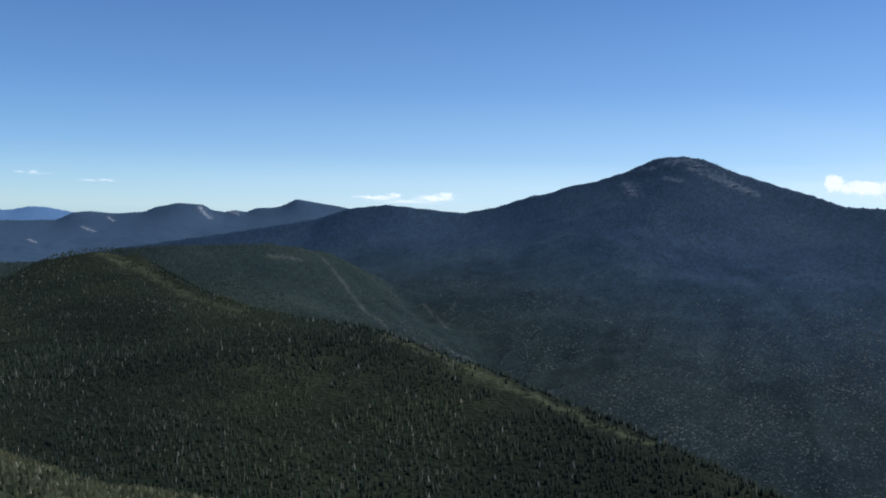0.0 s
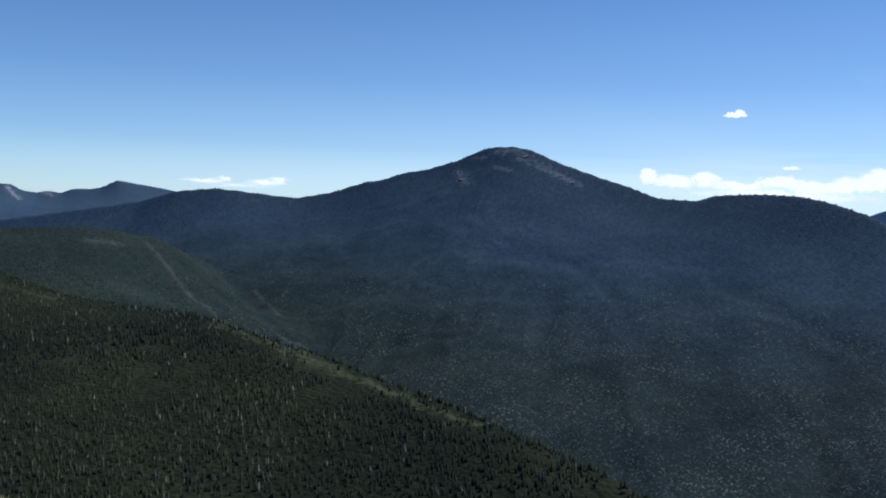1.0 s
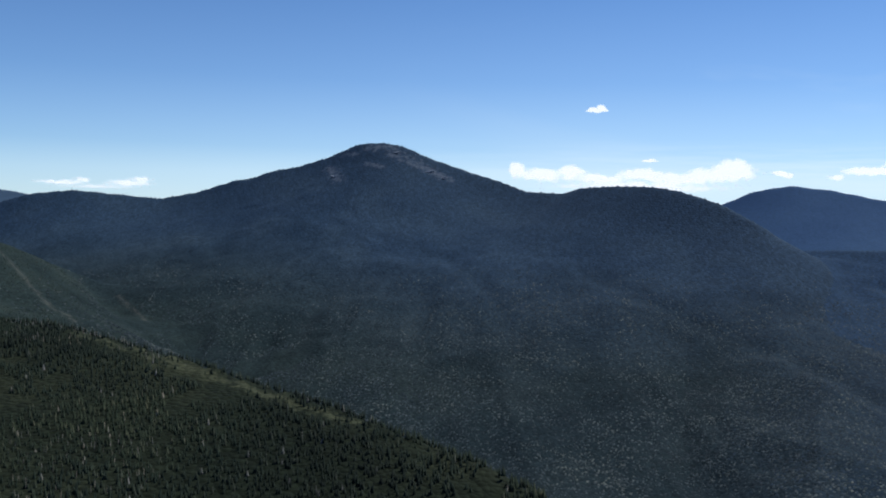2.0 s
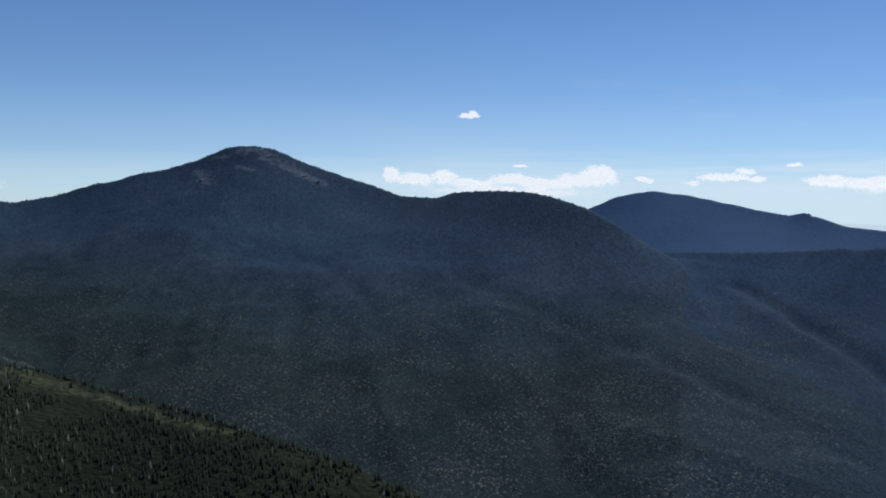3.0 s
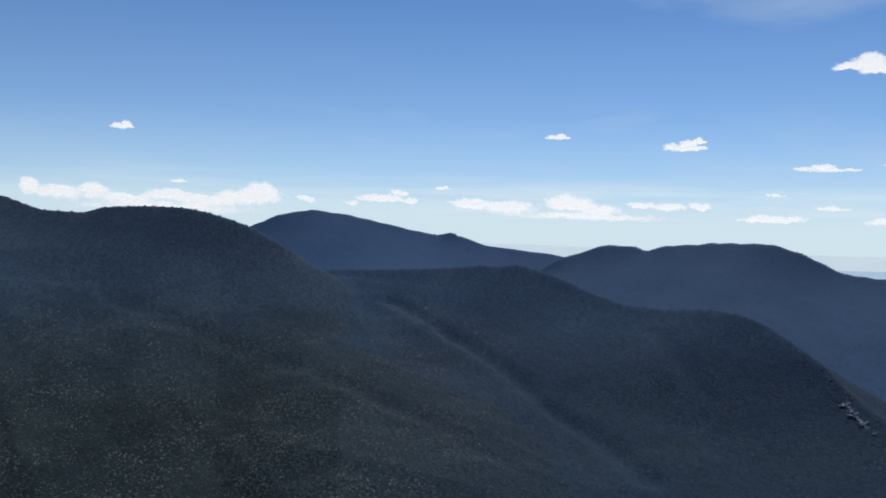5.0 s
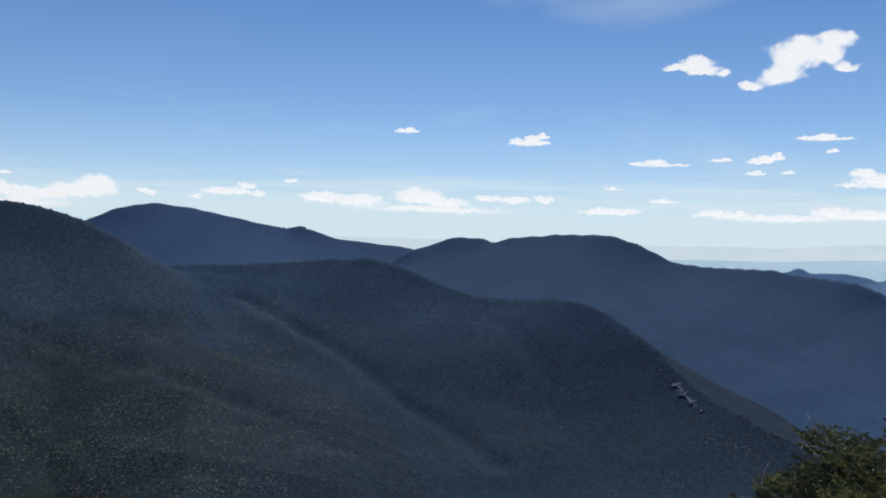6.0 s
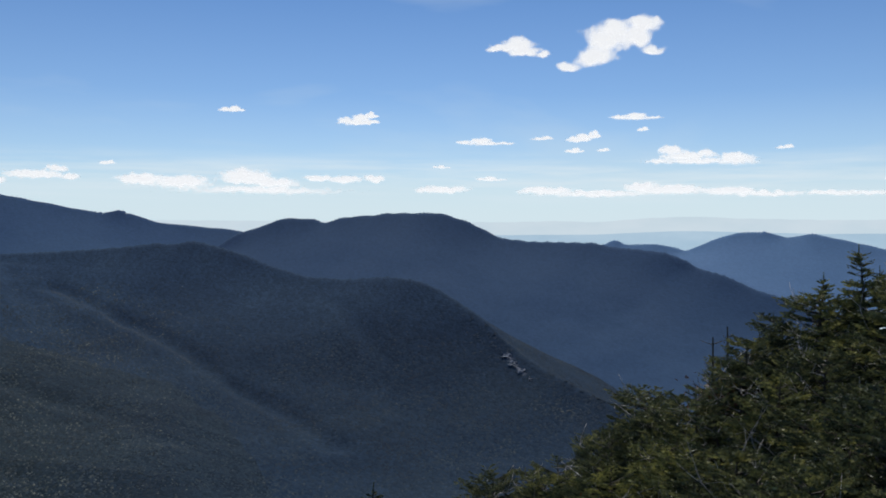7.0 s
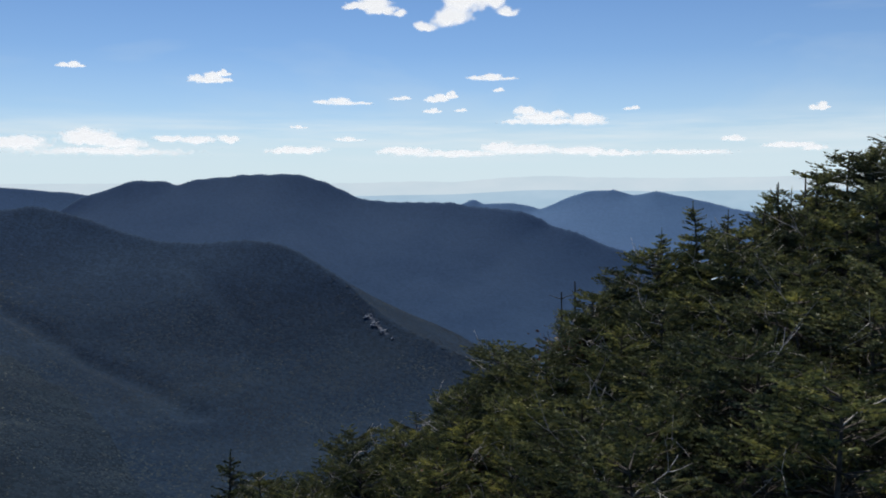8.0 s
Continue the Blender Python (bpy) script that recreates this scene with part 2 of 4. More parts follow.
def sheet(name, height, az, rad, n_az, n_rad, material, label, category, even=False):
    """A mountain's ground as one mesh between two bearings and two distances."""
    a = np.radians(np.linspace(*az, n_az))
    r = np.linspace(*rad, n_rad) if even else np.geomspace(*rad, n_rad)
    A, Rr = np.meshgrid(a, r)
    x, y = Rr * np.sin(A), Rr * np.cos(A)
    z = height(x, y)
    mesh = bpy.data.meshes.new(name)
    v = np.stack([x, y, z], -1).reshape(-1, 3).astype(np.float32)
    i = np.arange((n_rad - 1) * n_az).reshape(n_rad - 1, n_az)[:, :-1].ravel()
    f = np.stack([i, i + n_az, i + n_az + 1, i + 1], -1).astype(np.int32)
    mesh.vertices.add(len(v))
    mesh.vertices.foreach_set("co", v.ravel())
    mesh.loops.add(f.size)
    mesh.loops.foreach_set("vertex_index", f.ravel())
    mesh.polygons.add(len(f))
    mesh.polygons.foreach_set("loop_start", np.arange(0, f.size, 4, dtype=np.int32))
    mesh.update(calc_edges=True)
    mesh.polygons.foreach_set("use_smooth", np.ones(len(f), dtype=bool))
    mesh.materials.append(material)
    ob = new(name, mesh)
    return tagged(ob, label, category, kind="structure")


MAIN = ridge([(-26, -3.6, 3420), (-20, -2.6, 3400), (-14.5, -1.72, 3350), (-8.4, -0.60, 3300), (-6.21, 0.16, 3250), (-3.84, 0.46, 3220), (-1.68, 0.29, 3200), (1.29, 0.03, 3180), (3.63, 0.51, 3150),
              (6.05, 1.36, 3120), (6.91, 1.46, 3110), (8.45, 2.05, 3090), (9.92, 2.31, 3070), (12.09, 3.05, 3040), (13.15, 3.58, 3030),
              (14.03, 3.96, 3020), (15.62, 4.08, 3000), (16.85, 3.91, 2985), (18.77, 3.10, 2960), (21.64, 2.18, 2930), (23.44, 1.68, 2900),
              (25.2, 1.03, 2860), (27.75, 0.96, 2780), (28.85, 1.36, 2720), (30.25, 1.48, 2680), (31.5, 1.54, 2650), (33.7, 1.50, 2600),
              (35.2, 1.25, 2560), (36.45, 0.88, 2530), (37.78, 0.43, 2490), (40.2, -0.87, 2420), (41.3, -1.65, 2440), (42.6, -2.35, 2500), (44.5, -3.2, 2560), (48, -4.4, 2500), (54, -7.5, 2300)],
             (0.225, 100, 210), (0.3, 80, 150), 22, ease=(36, 44))
HUMP = ridge([(33, -1.5, 3750), (37.8, 0.43, 3700), (39.65, 1.29, 3680), (41.7, 1.68, 3660), (44.2, 1.40, 3640), (47.5, 0.73, 3610), (49.65, 0.31, 3600),
              (50.3, 0.27, 3595), (50.75, 0.42, 3592), (51.0, 0.47, 3590), (51.3, 0.40, 3588), (51.7, 0.22, 3586), (53.3, -0.32, 3580), (55.5, -0.57, 3570), (57.3, -0.72, 3560), (58.6, -0.90, 3550), (62, -1.6, 3540), (68, -3, 3500)],
             (0.3, 40, 150), (0.3, 60, 150), 7)
MESA = ridge([(56, -2.6, 3350), (58.4, -0.95, 3330), (59.65, -0.68, 3320), (60.85, -0.14, 3310), (61.8, -0.02, 3300), (63.3, -0.08, 3290), (63.85, -0.38, 3285),
              (65.2, 0.03, 3270), (67.2, 0.18, 3250), (68.05, 0.31, 3240), (71.6, 0.35, 3200), (73.4, -0.18, 3180), (75.75, -1.34, 3150), (77.8, -1.56, 3120),
              (82.0, -1.61, 3050), (82.75, -1.83, 3035), (84.45, -1.98, 3000), (86.5, -2.2, 2960), (87.8, -2.68, 2930), (88.4, -3.15, 2910), (90.15, -3.60, 2850),
              (92, -4.45, 2800), (94, -5.0, 2750), (99, -7.0, 2600)],
             (0.27, 50, 150), (0.3, 60, 150), 8)
SPUR = ridge([(40.5, -2.2, 2560), (42, -2.3, 2600), (44, -2.2, 2640), (47.2, -2.08, 2640), (51, -1.86, 2580), (53.4, -1.58, 2540), (54.1, -1.70, 2530), (55.55, -1.44, 2510),
              (56.8, -1.78, 2490), (58.5, -2.32, 2440), (60.3, -3.10, 2380), (62.7, -3.86, 2300), (65.3, -4.05, 2230), (68.1, -3.87, 2150), (70, -4.10, 2100),
              (71.4, -4.62, 2060), (72.9, -5.6, 2010), (74.4, -6.6, 1960), (75.7, -7.9, 1900), (77.2, -9.1, 1850), (79, -10.2, 1800), (82, -11.6, 1720), (86, -13.2, 1620)],
             (0.24, 35, 120), (0.35, 30, 100), 17)
RANGE = ridge([(-40, -1.0, 4650), (-32, -0.8, 4640), (-27.4, -1.12, 4620), (-24.4, -1.05, 4600), (-23.4, -0.55, 4600), (-22.5, -0.45, 4600), (-21.2, -0.56, 4600), (-19.3, -0.44, 4590),
               (-18.6, -0.10, 4590), (-17.4, 0.18, 4580), (-15.7, 0.16, 4570), (-15.2, -0.19, 4570), (-14.3, -0.31, 4570), (-13.6, -0.15, 4560), (-13, -0.28, 4560),
               (-12.3, 0.04, 4560), (-11.4, 0.02, 4550), (-10.7, 0.16, 4550), (-9.75, 0.67, 4550), (-9, 0.54, 4550), (-7, 0.26, 4550), (-3, -0.5, 4550)],
              (0.2, 60, 100), (0.3, 60, 100), 30)
BACK_RANGE = ridge([(-40, -0.6, 4880), (-30, -0.6, 4870), (-26.9, -0.52, 4870), (-25.9, -0.29, 4870), (-25, -0.30, 4870), (-23.6, -0.55, 4870), (-20, -1.2, 4870)],
                   (0.3, 10, 60), (0.3, 10, 60), 5)
TWIN = ridge([(78, -2.6, 3960), (82.5, -1.75, 3942), (83, -1.50, 3934), (83.4, -1.42, 3929), (83.95, -1.74, 3925), (86, -1.67, 3916), (87.3, -1.94, 3907), (87.8, -2.12, 3898),
              (89.4, -1.38, 3890), (90.9, -0.88, 3881), (92.2, -0.85, 3872), (92.5, -0.76, 3872), (93.8, -1.19, 3863), (95.3, -0.90, 3854), (96.7, -1.2, 3846), (98.8, -1.67, 3828),
              (100.2, -2.05, 3810), (106, -3.0, 3740), (115, -4.2, 3696)],
             (0.25, 30, 100), (0.3, 60, 100), 5)
PLAIN = ridge([(45, -0.75, 4900), (54, -0.62, 4900), (57.6, -0.5, 4900), (58.6, -0.35, 4900), (59.6, -0.6, 4900), (75.8, -0.72, 4900), (80, -0.57, 4900), (84, -0.6, 4900), (86.4, -0.34, 4900), (88.6, -0.2, 4900), (91, -0.33, 4900), (100, -0.38, 4900), (118, -0.4, 4900)],
              (0.3, 5, 60), (0.3, 10, 60), 3)
HAZE_HILLS = ridge([(44, -0.2, 4930), (62, -0.25, 4930), (76, -0.32, 4930), (79.5, -0.22, 4930), (82, -0.30, 4930), (85.5, 0.0, 4930), (88.4, 0.10, 4930), (91, -0.02, 4930), (96, -0.1, 4930), (104, 0.0, 4930), (122, -0.1, 4930)],
                   (0.3, 5, 60), (0.3, 10, 60), 2)
HILL = ridge([(-34, -4.2, 2000), (-24, -3.3, 1980), (-19.8, -2.71, 1950), (-17.75, -2.42, 1940), (-14.6, -2.27, 1950), (-12.4, -2.22, 2000), (-9.5, -2.42, 2080), (-7.4, -2.95, 2180),
              (-5.5, -3.75, 2300), (-3.5, -4.75, 2380), (-1, -5.9, 2380), (2, -7.4, 2300)],
             (0.30, 30, 100), (0.2, 20, 120), 30)
SHOULDER = ridge([(-45, -7.2, 1150), (-34, -6.2, 1220), (-27.4, -4.56, 1250), (-25.6, -3.72, 1270), (-24.4, -3.2, 1280), (-22.7, -2.77, 1300), (-21.1, -2.72, 1300), (-19.8, -2.99, 1280), (-18.8, -3.8, 1210),
                  (-16, -5.3, 1060), (-12.7, -6.5, 900), (-8.3, -7.32, 780), (-5.3, -7.66, 730), (-3.4, -8.2, 695), (-0.7, -9.08, 650), (2.8, -10.1, 605), (6.65, -11.6, 560),
                  (10.4, -12.75, 525), (14.2, -14.05, 490), (17.8, -15.4, 465), (20.6, -16.3, 445), (23, -17.1, 425), (28, -19.5, 400), (36, -24, 380)],
                 (0.07, 3, 60), (0.62, 12, 80), 16, 10.0, 10.0)


BANK = np.array([(40, -30), (60, -22.4), (67.2, -19.6), (72.5, -17.7), (76.4, -15.8), (80.3, -13.8), (84.1, -11.4), (86.4, -9.8), (88.8, -8.3), (90.1, -7.3), (92.8, -5.7), (94.3, -4.6),
                 (96.6, -3.6), (100.5, -1.4), (102.4, -0.6), (104.5, 0.3), (106.3, 1.5), (107.8, 2.9), (114, 5.6), (125, 7.5), (150, 8.5)])
SCRUB = 2.1


def own_summit(x, y):
    """The mountain that carries the viewer: steep below the top, with a scrub-covered bank to one side."""
    r = np.hypot(x, y)
    az = np.degrees(np.arctan2(x, y))
    z = -1.75 - 0.40 * np.maximum(r - 2.5, 0) - 0.05 * np.minimum(r, 2.5) - 0.4 * np.maximum(r - 550, 0)
    knoll = np.exp(-((az + 47) / 26.0) ** 2) * np.exp(-(np.log(np.maximum(r, 1) / 185) / 0.35) ** 2)
    z = z + 44 * knoll + 0.06 * np.minimum(r, 60) * fbm(x, y, 40, 4)
    top = np.radians(np.interp(az, BANK[:, 0], BANK[:, 1]))
    rings = ((2.2, -1.8 + 0 * top), (6.0, 6 * np.tan(top - 0.25) - SCRUB), (9.0, 9 * np.tan(top - 0.14) - SCRUB), (13.5, 13.5 * np.tan(top) - SCRUB))
    bank = np.where(r < 2.2, -1.8, 0.0)
    for (ra, za), (rb, zb) in zip(rings[:-1], rings[1:]):
        k = (r - ra) / (rb - ra)
        bank = np.where((r >= ra) & (r < rb), za + (zb - za) * k, bank)
    bank = np.where(r >= 13.5, rings[-1][1] - 0.6 * (r - 13.5), bank) + 0.12 * fbm(x, y, 1.6, 3) * np.clip(r / 6, 0, 1)
    k = np.clip((az - 44) / 16, 0, 1) * np.clip((172 - az) / 20, 0, 1)
    return z * (1 - k) + bank * k


def near_ground(x, y):
    a, b = own_summit(x, y), SHOULDER(x, y)
    return np.where(np.hypot(x, y) < 120, a, np.logaddexp(a / 4, b / 4) * 4)


def valley(x, y):
    return -600 + 20 * fbm(x, y, 500, 4)


def hill_ground(x, y):
    """The hill, grown together with the mountain behind it."""
    a, b = HILL(x, y), MAIN(x, y)
    return np.logaddexp(a / 14, b / 14) * 14 - 2.0 + 9 * fbm(x, y, 120, 4)


def seen_from_top(height, az, el, near, far):
    """The place where the sight line from the summit meets a slope."""
    r = np.arange(near, far, 2.0)
    a = radians(az)
    z = height(r * math.sin(a), r * math.cos(a))
    hit = np.argmax(z >= r * math.tan(radians(el)))
    return (float(r[hit] * math.sin(a)), float(r[hit] * math.cos(a)), float(z[hit]))


def joined_slopes(x, y):
    a, b = SPUR(x, y), MAIN(x, y)
    return np.logaddexp(a / 22, b / 22) * 22


# ravines cut into the joined slopes: bearings and height angles down their beds, depth, half-width
RAVINES = [(np.array([seen_from_top(joined_slopes, a, e, 1000, 2600) for a, e in bed]), depth, wide) for bed, depth, wide in (
    (((47.0, -4.2), (49.6, -5.5), (52.1, -6.8), (55.1, -8.6), (57.6, -10.6), (60.6, -12.4), (64.5, -15.0)), 9, 26),
    (((29.5, -4.2), (33.0, -6.0), (37.5, -7.6), (43.0, -9.4), (48.0, -11.3), (54.0, -14.0)), 5, 30),
    (((64.5, -5.5), (66.5, -7.5), (68.0, -9.8), (69.0, -12.5)), 4, 26),
    (((20.0, -3.6), (22.5, -5.4), (24.5, -8.0), (26.0, -11.0)), 4, 30))]


def carved(x, y):
    """How far the ravines lower the slopes; each has a low bank along one side."""
    out = np.zeros(np.shape(x))
    wander = 16 * fbm(x, y, 130, 3)
    for bed, depth, wide in RAVINES:
        best, at = np.full(np.shape(x), 1e9), np.zeros(np.shape(x))
        for p, q in zip(bed[:-1, :2], bed[1:, :2]):
            d = q - p
            run = np.hypot(*d)
            k = ((x - p[0]) * d[0] + (y - p[1]) * d[1]) / run ** 2
            side = ((x - p[0]) * d[1] - (y - p[1]) * d[0]) / run
            far = np.hypot(x - p[0] - np.clip(k, 0, 1) * d[0], y - p[1] - np.clip(k, 0, 1) * d[1])
            at = np.where(far < best, np.where(side > 0, far, -far), at)
            best = np.minimum(far, best)
        at = at + wander
        ends = np.clip(1 - (best - np.abs(at - wander)) / 10, 0, 1)
        out = out + ends * depth * (np.exp(-(at / wide) ** 2) - 0.28 * np.exp(-((at - 1.9 * wide) / (1.1 * wide)) ** 2))
    return out


def spur_ground(x, y):
    """The spur, grown together with the main mountain's foot."""
    a, b = SPUR(x, y), MAIN(x, y)
    return np.logaddexp(a / 22, b / 22) * 22 - 2.0 - 8 * np.clip((b - a) / 60, 0, 1) - carved(x, y)


def main_ground(x, y):
    return MAIN(x, y) - carved(x, y)


ROCK, PALE, GRASS, SLIDE, SCREE = (0.105, 0.122, 0.150), (0.30, 0.31, 0.34), (0.058, 0.064, 0.036), (0.066, 0.072, 0.062), (0.050, 0.060, 0.066)


def streaks(height, near, far, rows, colour):
    """Bare streaks on a slope: bearing and height angle of both ends, radius."""
    return [(seen_from_top(height, a, e, near, far), seen_from_top(height, c, d, near, far), r, colour) for a, e, c, d, r in rows]


spots_main = streaks(MAIN, 2300, 3200, ((12.0, 2.2, 12.7, 1.5, 48), (13.0, 3.1, 13.8, 3.2, 30), (14.6, 3.65, 16.4, 3.75, 50), (16.2, 3.3, 18.6, 2.3, 60), (18.4, 2.3, 20.2, 1.6, 46), (14.5, 2.6, 15.5, 2.4, 30)), ROCK)
spots_main += streaks(spur_ground, 1150, 2400, ((47.2, -4.6, 50.6, -6.6, 16), (50.6, -6.6, 55.2, -9.4, 18)), SCREE)
spots_main += streaks(hill_ground, 1150, 2700, ((-7.9, -3.3, -6.86, -4.5, 20), (-6.86, -4.5, -5.3, -6.5, 20), (-5.3, -6.5, -3.7, -7.7, 26), (-11.6, -3.2, -9.5, -3.4, 24),
                                                (-1.2, -6.2, 0.5, -7.8, 18)), SLIDE)
spots_near = streaks(near_ground, 400, 1330, ((-22.6, -3.0, -19.6, -4.0, 36), (-19.4, -4.2, -16.8, -5.8, 26), (-16.8, -5.8, -13.2, -6.85, 16)), GRASS)
spots_near += streaks(near_ground, 300, 1330, ((-3.4, -8.35, -0.8, -9.25, 16), (-0.8, -9.25, 3.0, -10.6, 18), (3.0, -10.8, 8.0, -12.6, 18), (8.0, -12.6, 14.0, -14.6, 16)), GRASS)
spots_near += streaks(near_ground, 100, 600, ((-29.0, -15.6, -20.5, -18.4, 26),), GRASS)
spots_spur = streaks(SPUR, 1300, 2300, ((76.2, -9.2, 77.3, -10.4, 12),), PALE)
spots_range = streaks(RANGE, 3900, 4600, ((-15.9, -0.15, -15.3, -0.75, 40), (-22.9, -1.5, -22.2, -1.8, 26), (-25.9, -2.3, -25.5, -2.5, 26), (-21.4, -0.9, -21.1, -1.1, 22), (-13.9, -0.35, -13.5, -0.5, 30)), PALE)

# low slopes, with little haze in their colours
LOW_LESS_HAZE = ((0.0128, 0.0212, 0.0250), (0.0155, 0.0250, 0.0285), (0.0200, 0.0305, 0.0330))
# foot towards the sun, with more blue haze in its colours
FOOT_HAZE = ((0.0150, 0.0270, 0.0430), (0.0178, 0.0310, 0.0470), (0.0225, 0.0365, 0.0510))
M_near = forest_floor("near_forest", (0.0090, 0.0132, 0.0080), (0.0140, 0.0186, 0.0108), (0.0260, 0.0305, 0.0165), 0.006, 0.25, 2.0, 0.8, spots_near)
# the hill stands nearer, so less blue haze is in its colours
HILL_LESS_HAZE = ((0.016, 0.026, 0.026), (0.021, 0.032, 0.029), (0.029, 0.040, 0.033))
# the upper greens are turned blue by haze put into the colour
M_main = forest_floor("hazed_mountain_forest", (0.0225, 0.0425, 0.0715), (0.0262, 0.0476, 0.0780), (0.0312, 0.0540, 0.0832), 0.005, 0.15, 1.3, 0.9, spots_main, LOW_LESS_HAZE, FOOT_HAZE,
                      (tuple(bearing(-15, -4, 1900)), 500.0, 1250.0, HILL_LESS_HAZE))
# the spur's blue is air haze held in the base colours
M_mid = forest_floor("hazed_spur_forest", (0.0190, 0.0410, 0.0790), (0.0210, 0.0445, 0.0835), (0.0245, 0.0490, 0.0870), 0.005, 0.15, 1.0, 0.8, spots_main + spots_spur,
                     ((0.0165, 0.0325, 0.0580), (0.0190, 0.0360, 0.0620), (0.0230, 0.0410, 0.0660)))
# haze of the distance put into these base colours as blue
M_mesa = forest_floor("hazed_ridge_forest", (0.0320, 0.0640, 0.1240), (0.0360, 0.0700, 0.1320), (0.0410, 0.0760, 0.1390), 0.003, 0.12, 0.4, 0.3)
M_far = forest_floor("hazed_distant_forest", (0.0320, 0.0670, 0.1365), (0.0360, 0.0742, 0.1460), (0.0410, 0.0814, 0.1533), 0.003, 0.12, 0.5, 0.3)
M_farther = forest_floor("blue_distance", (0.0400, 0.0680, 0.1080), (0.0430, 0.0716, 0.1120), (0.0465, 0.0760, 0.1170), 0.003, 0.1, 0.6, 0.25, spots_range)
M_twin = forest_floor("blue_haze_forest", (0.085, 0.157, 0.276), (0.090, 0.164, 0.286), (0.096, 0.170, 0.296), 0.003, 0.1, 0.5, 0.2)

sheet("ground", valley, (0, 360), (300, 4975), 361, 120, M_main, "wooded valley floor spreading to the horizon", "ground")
sheet("mountain_near", near_ground, (-180, 180), (0.05, 1750), 901, 230, M_near, "spruce-covered shoulder falling away below the summit", "mountain slope")
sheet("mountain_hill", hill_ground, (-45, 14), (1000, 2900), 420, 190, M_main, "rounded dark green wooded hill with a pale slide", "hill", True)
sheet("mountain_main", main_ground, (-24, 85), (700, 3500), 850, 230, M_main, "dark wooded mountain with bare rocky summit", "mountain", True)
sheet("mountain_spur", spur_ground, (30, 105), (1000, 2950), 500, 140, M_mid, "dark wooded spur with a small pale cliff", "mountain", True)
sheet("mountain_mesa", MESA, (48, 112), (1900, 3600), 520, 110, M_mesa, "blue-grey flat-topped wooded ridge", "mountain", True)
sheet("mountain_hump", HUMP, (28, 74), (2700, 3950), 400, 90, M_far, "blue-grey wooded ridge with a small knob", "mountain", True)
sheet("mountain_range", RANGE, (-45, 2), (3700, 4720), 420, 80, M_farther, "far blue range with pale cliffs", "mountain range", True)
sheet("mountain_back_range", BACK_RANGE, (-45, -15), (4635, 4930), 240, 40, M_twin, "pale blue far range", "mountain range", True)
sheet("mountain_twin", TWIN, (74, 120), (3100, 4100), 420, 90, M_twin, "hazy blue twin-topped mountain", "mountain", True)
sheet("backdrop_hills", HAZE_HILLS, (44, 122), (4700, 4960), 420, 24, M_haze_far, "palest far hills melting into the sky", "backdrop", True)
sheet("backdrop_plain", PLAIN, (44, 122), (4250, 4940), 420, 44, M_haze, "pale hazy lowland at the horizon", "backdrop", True)

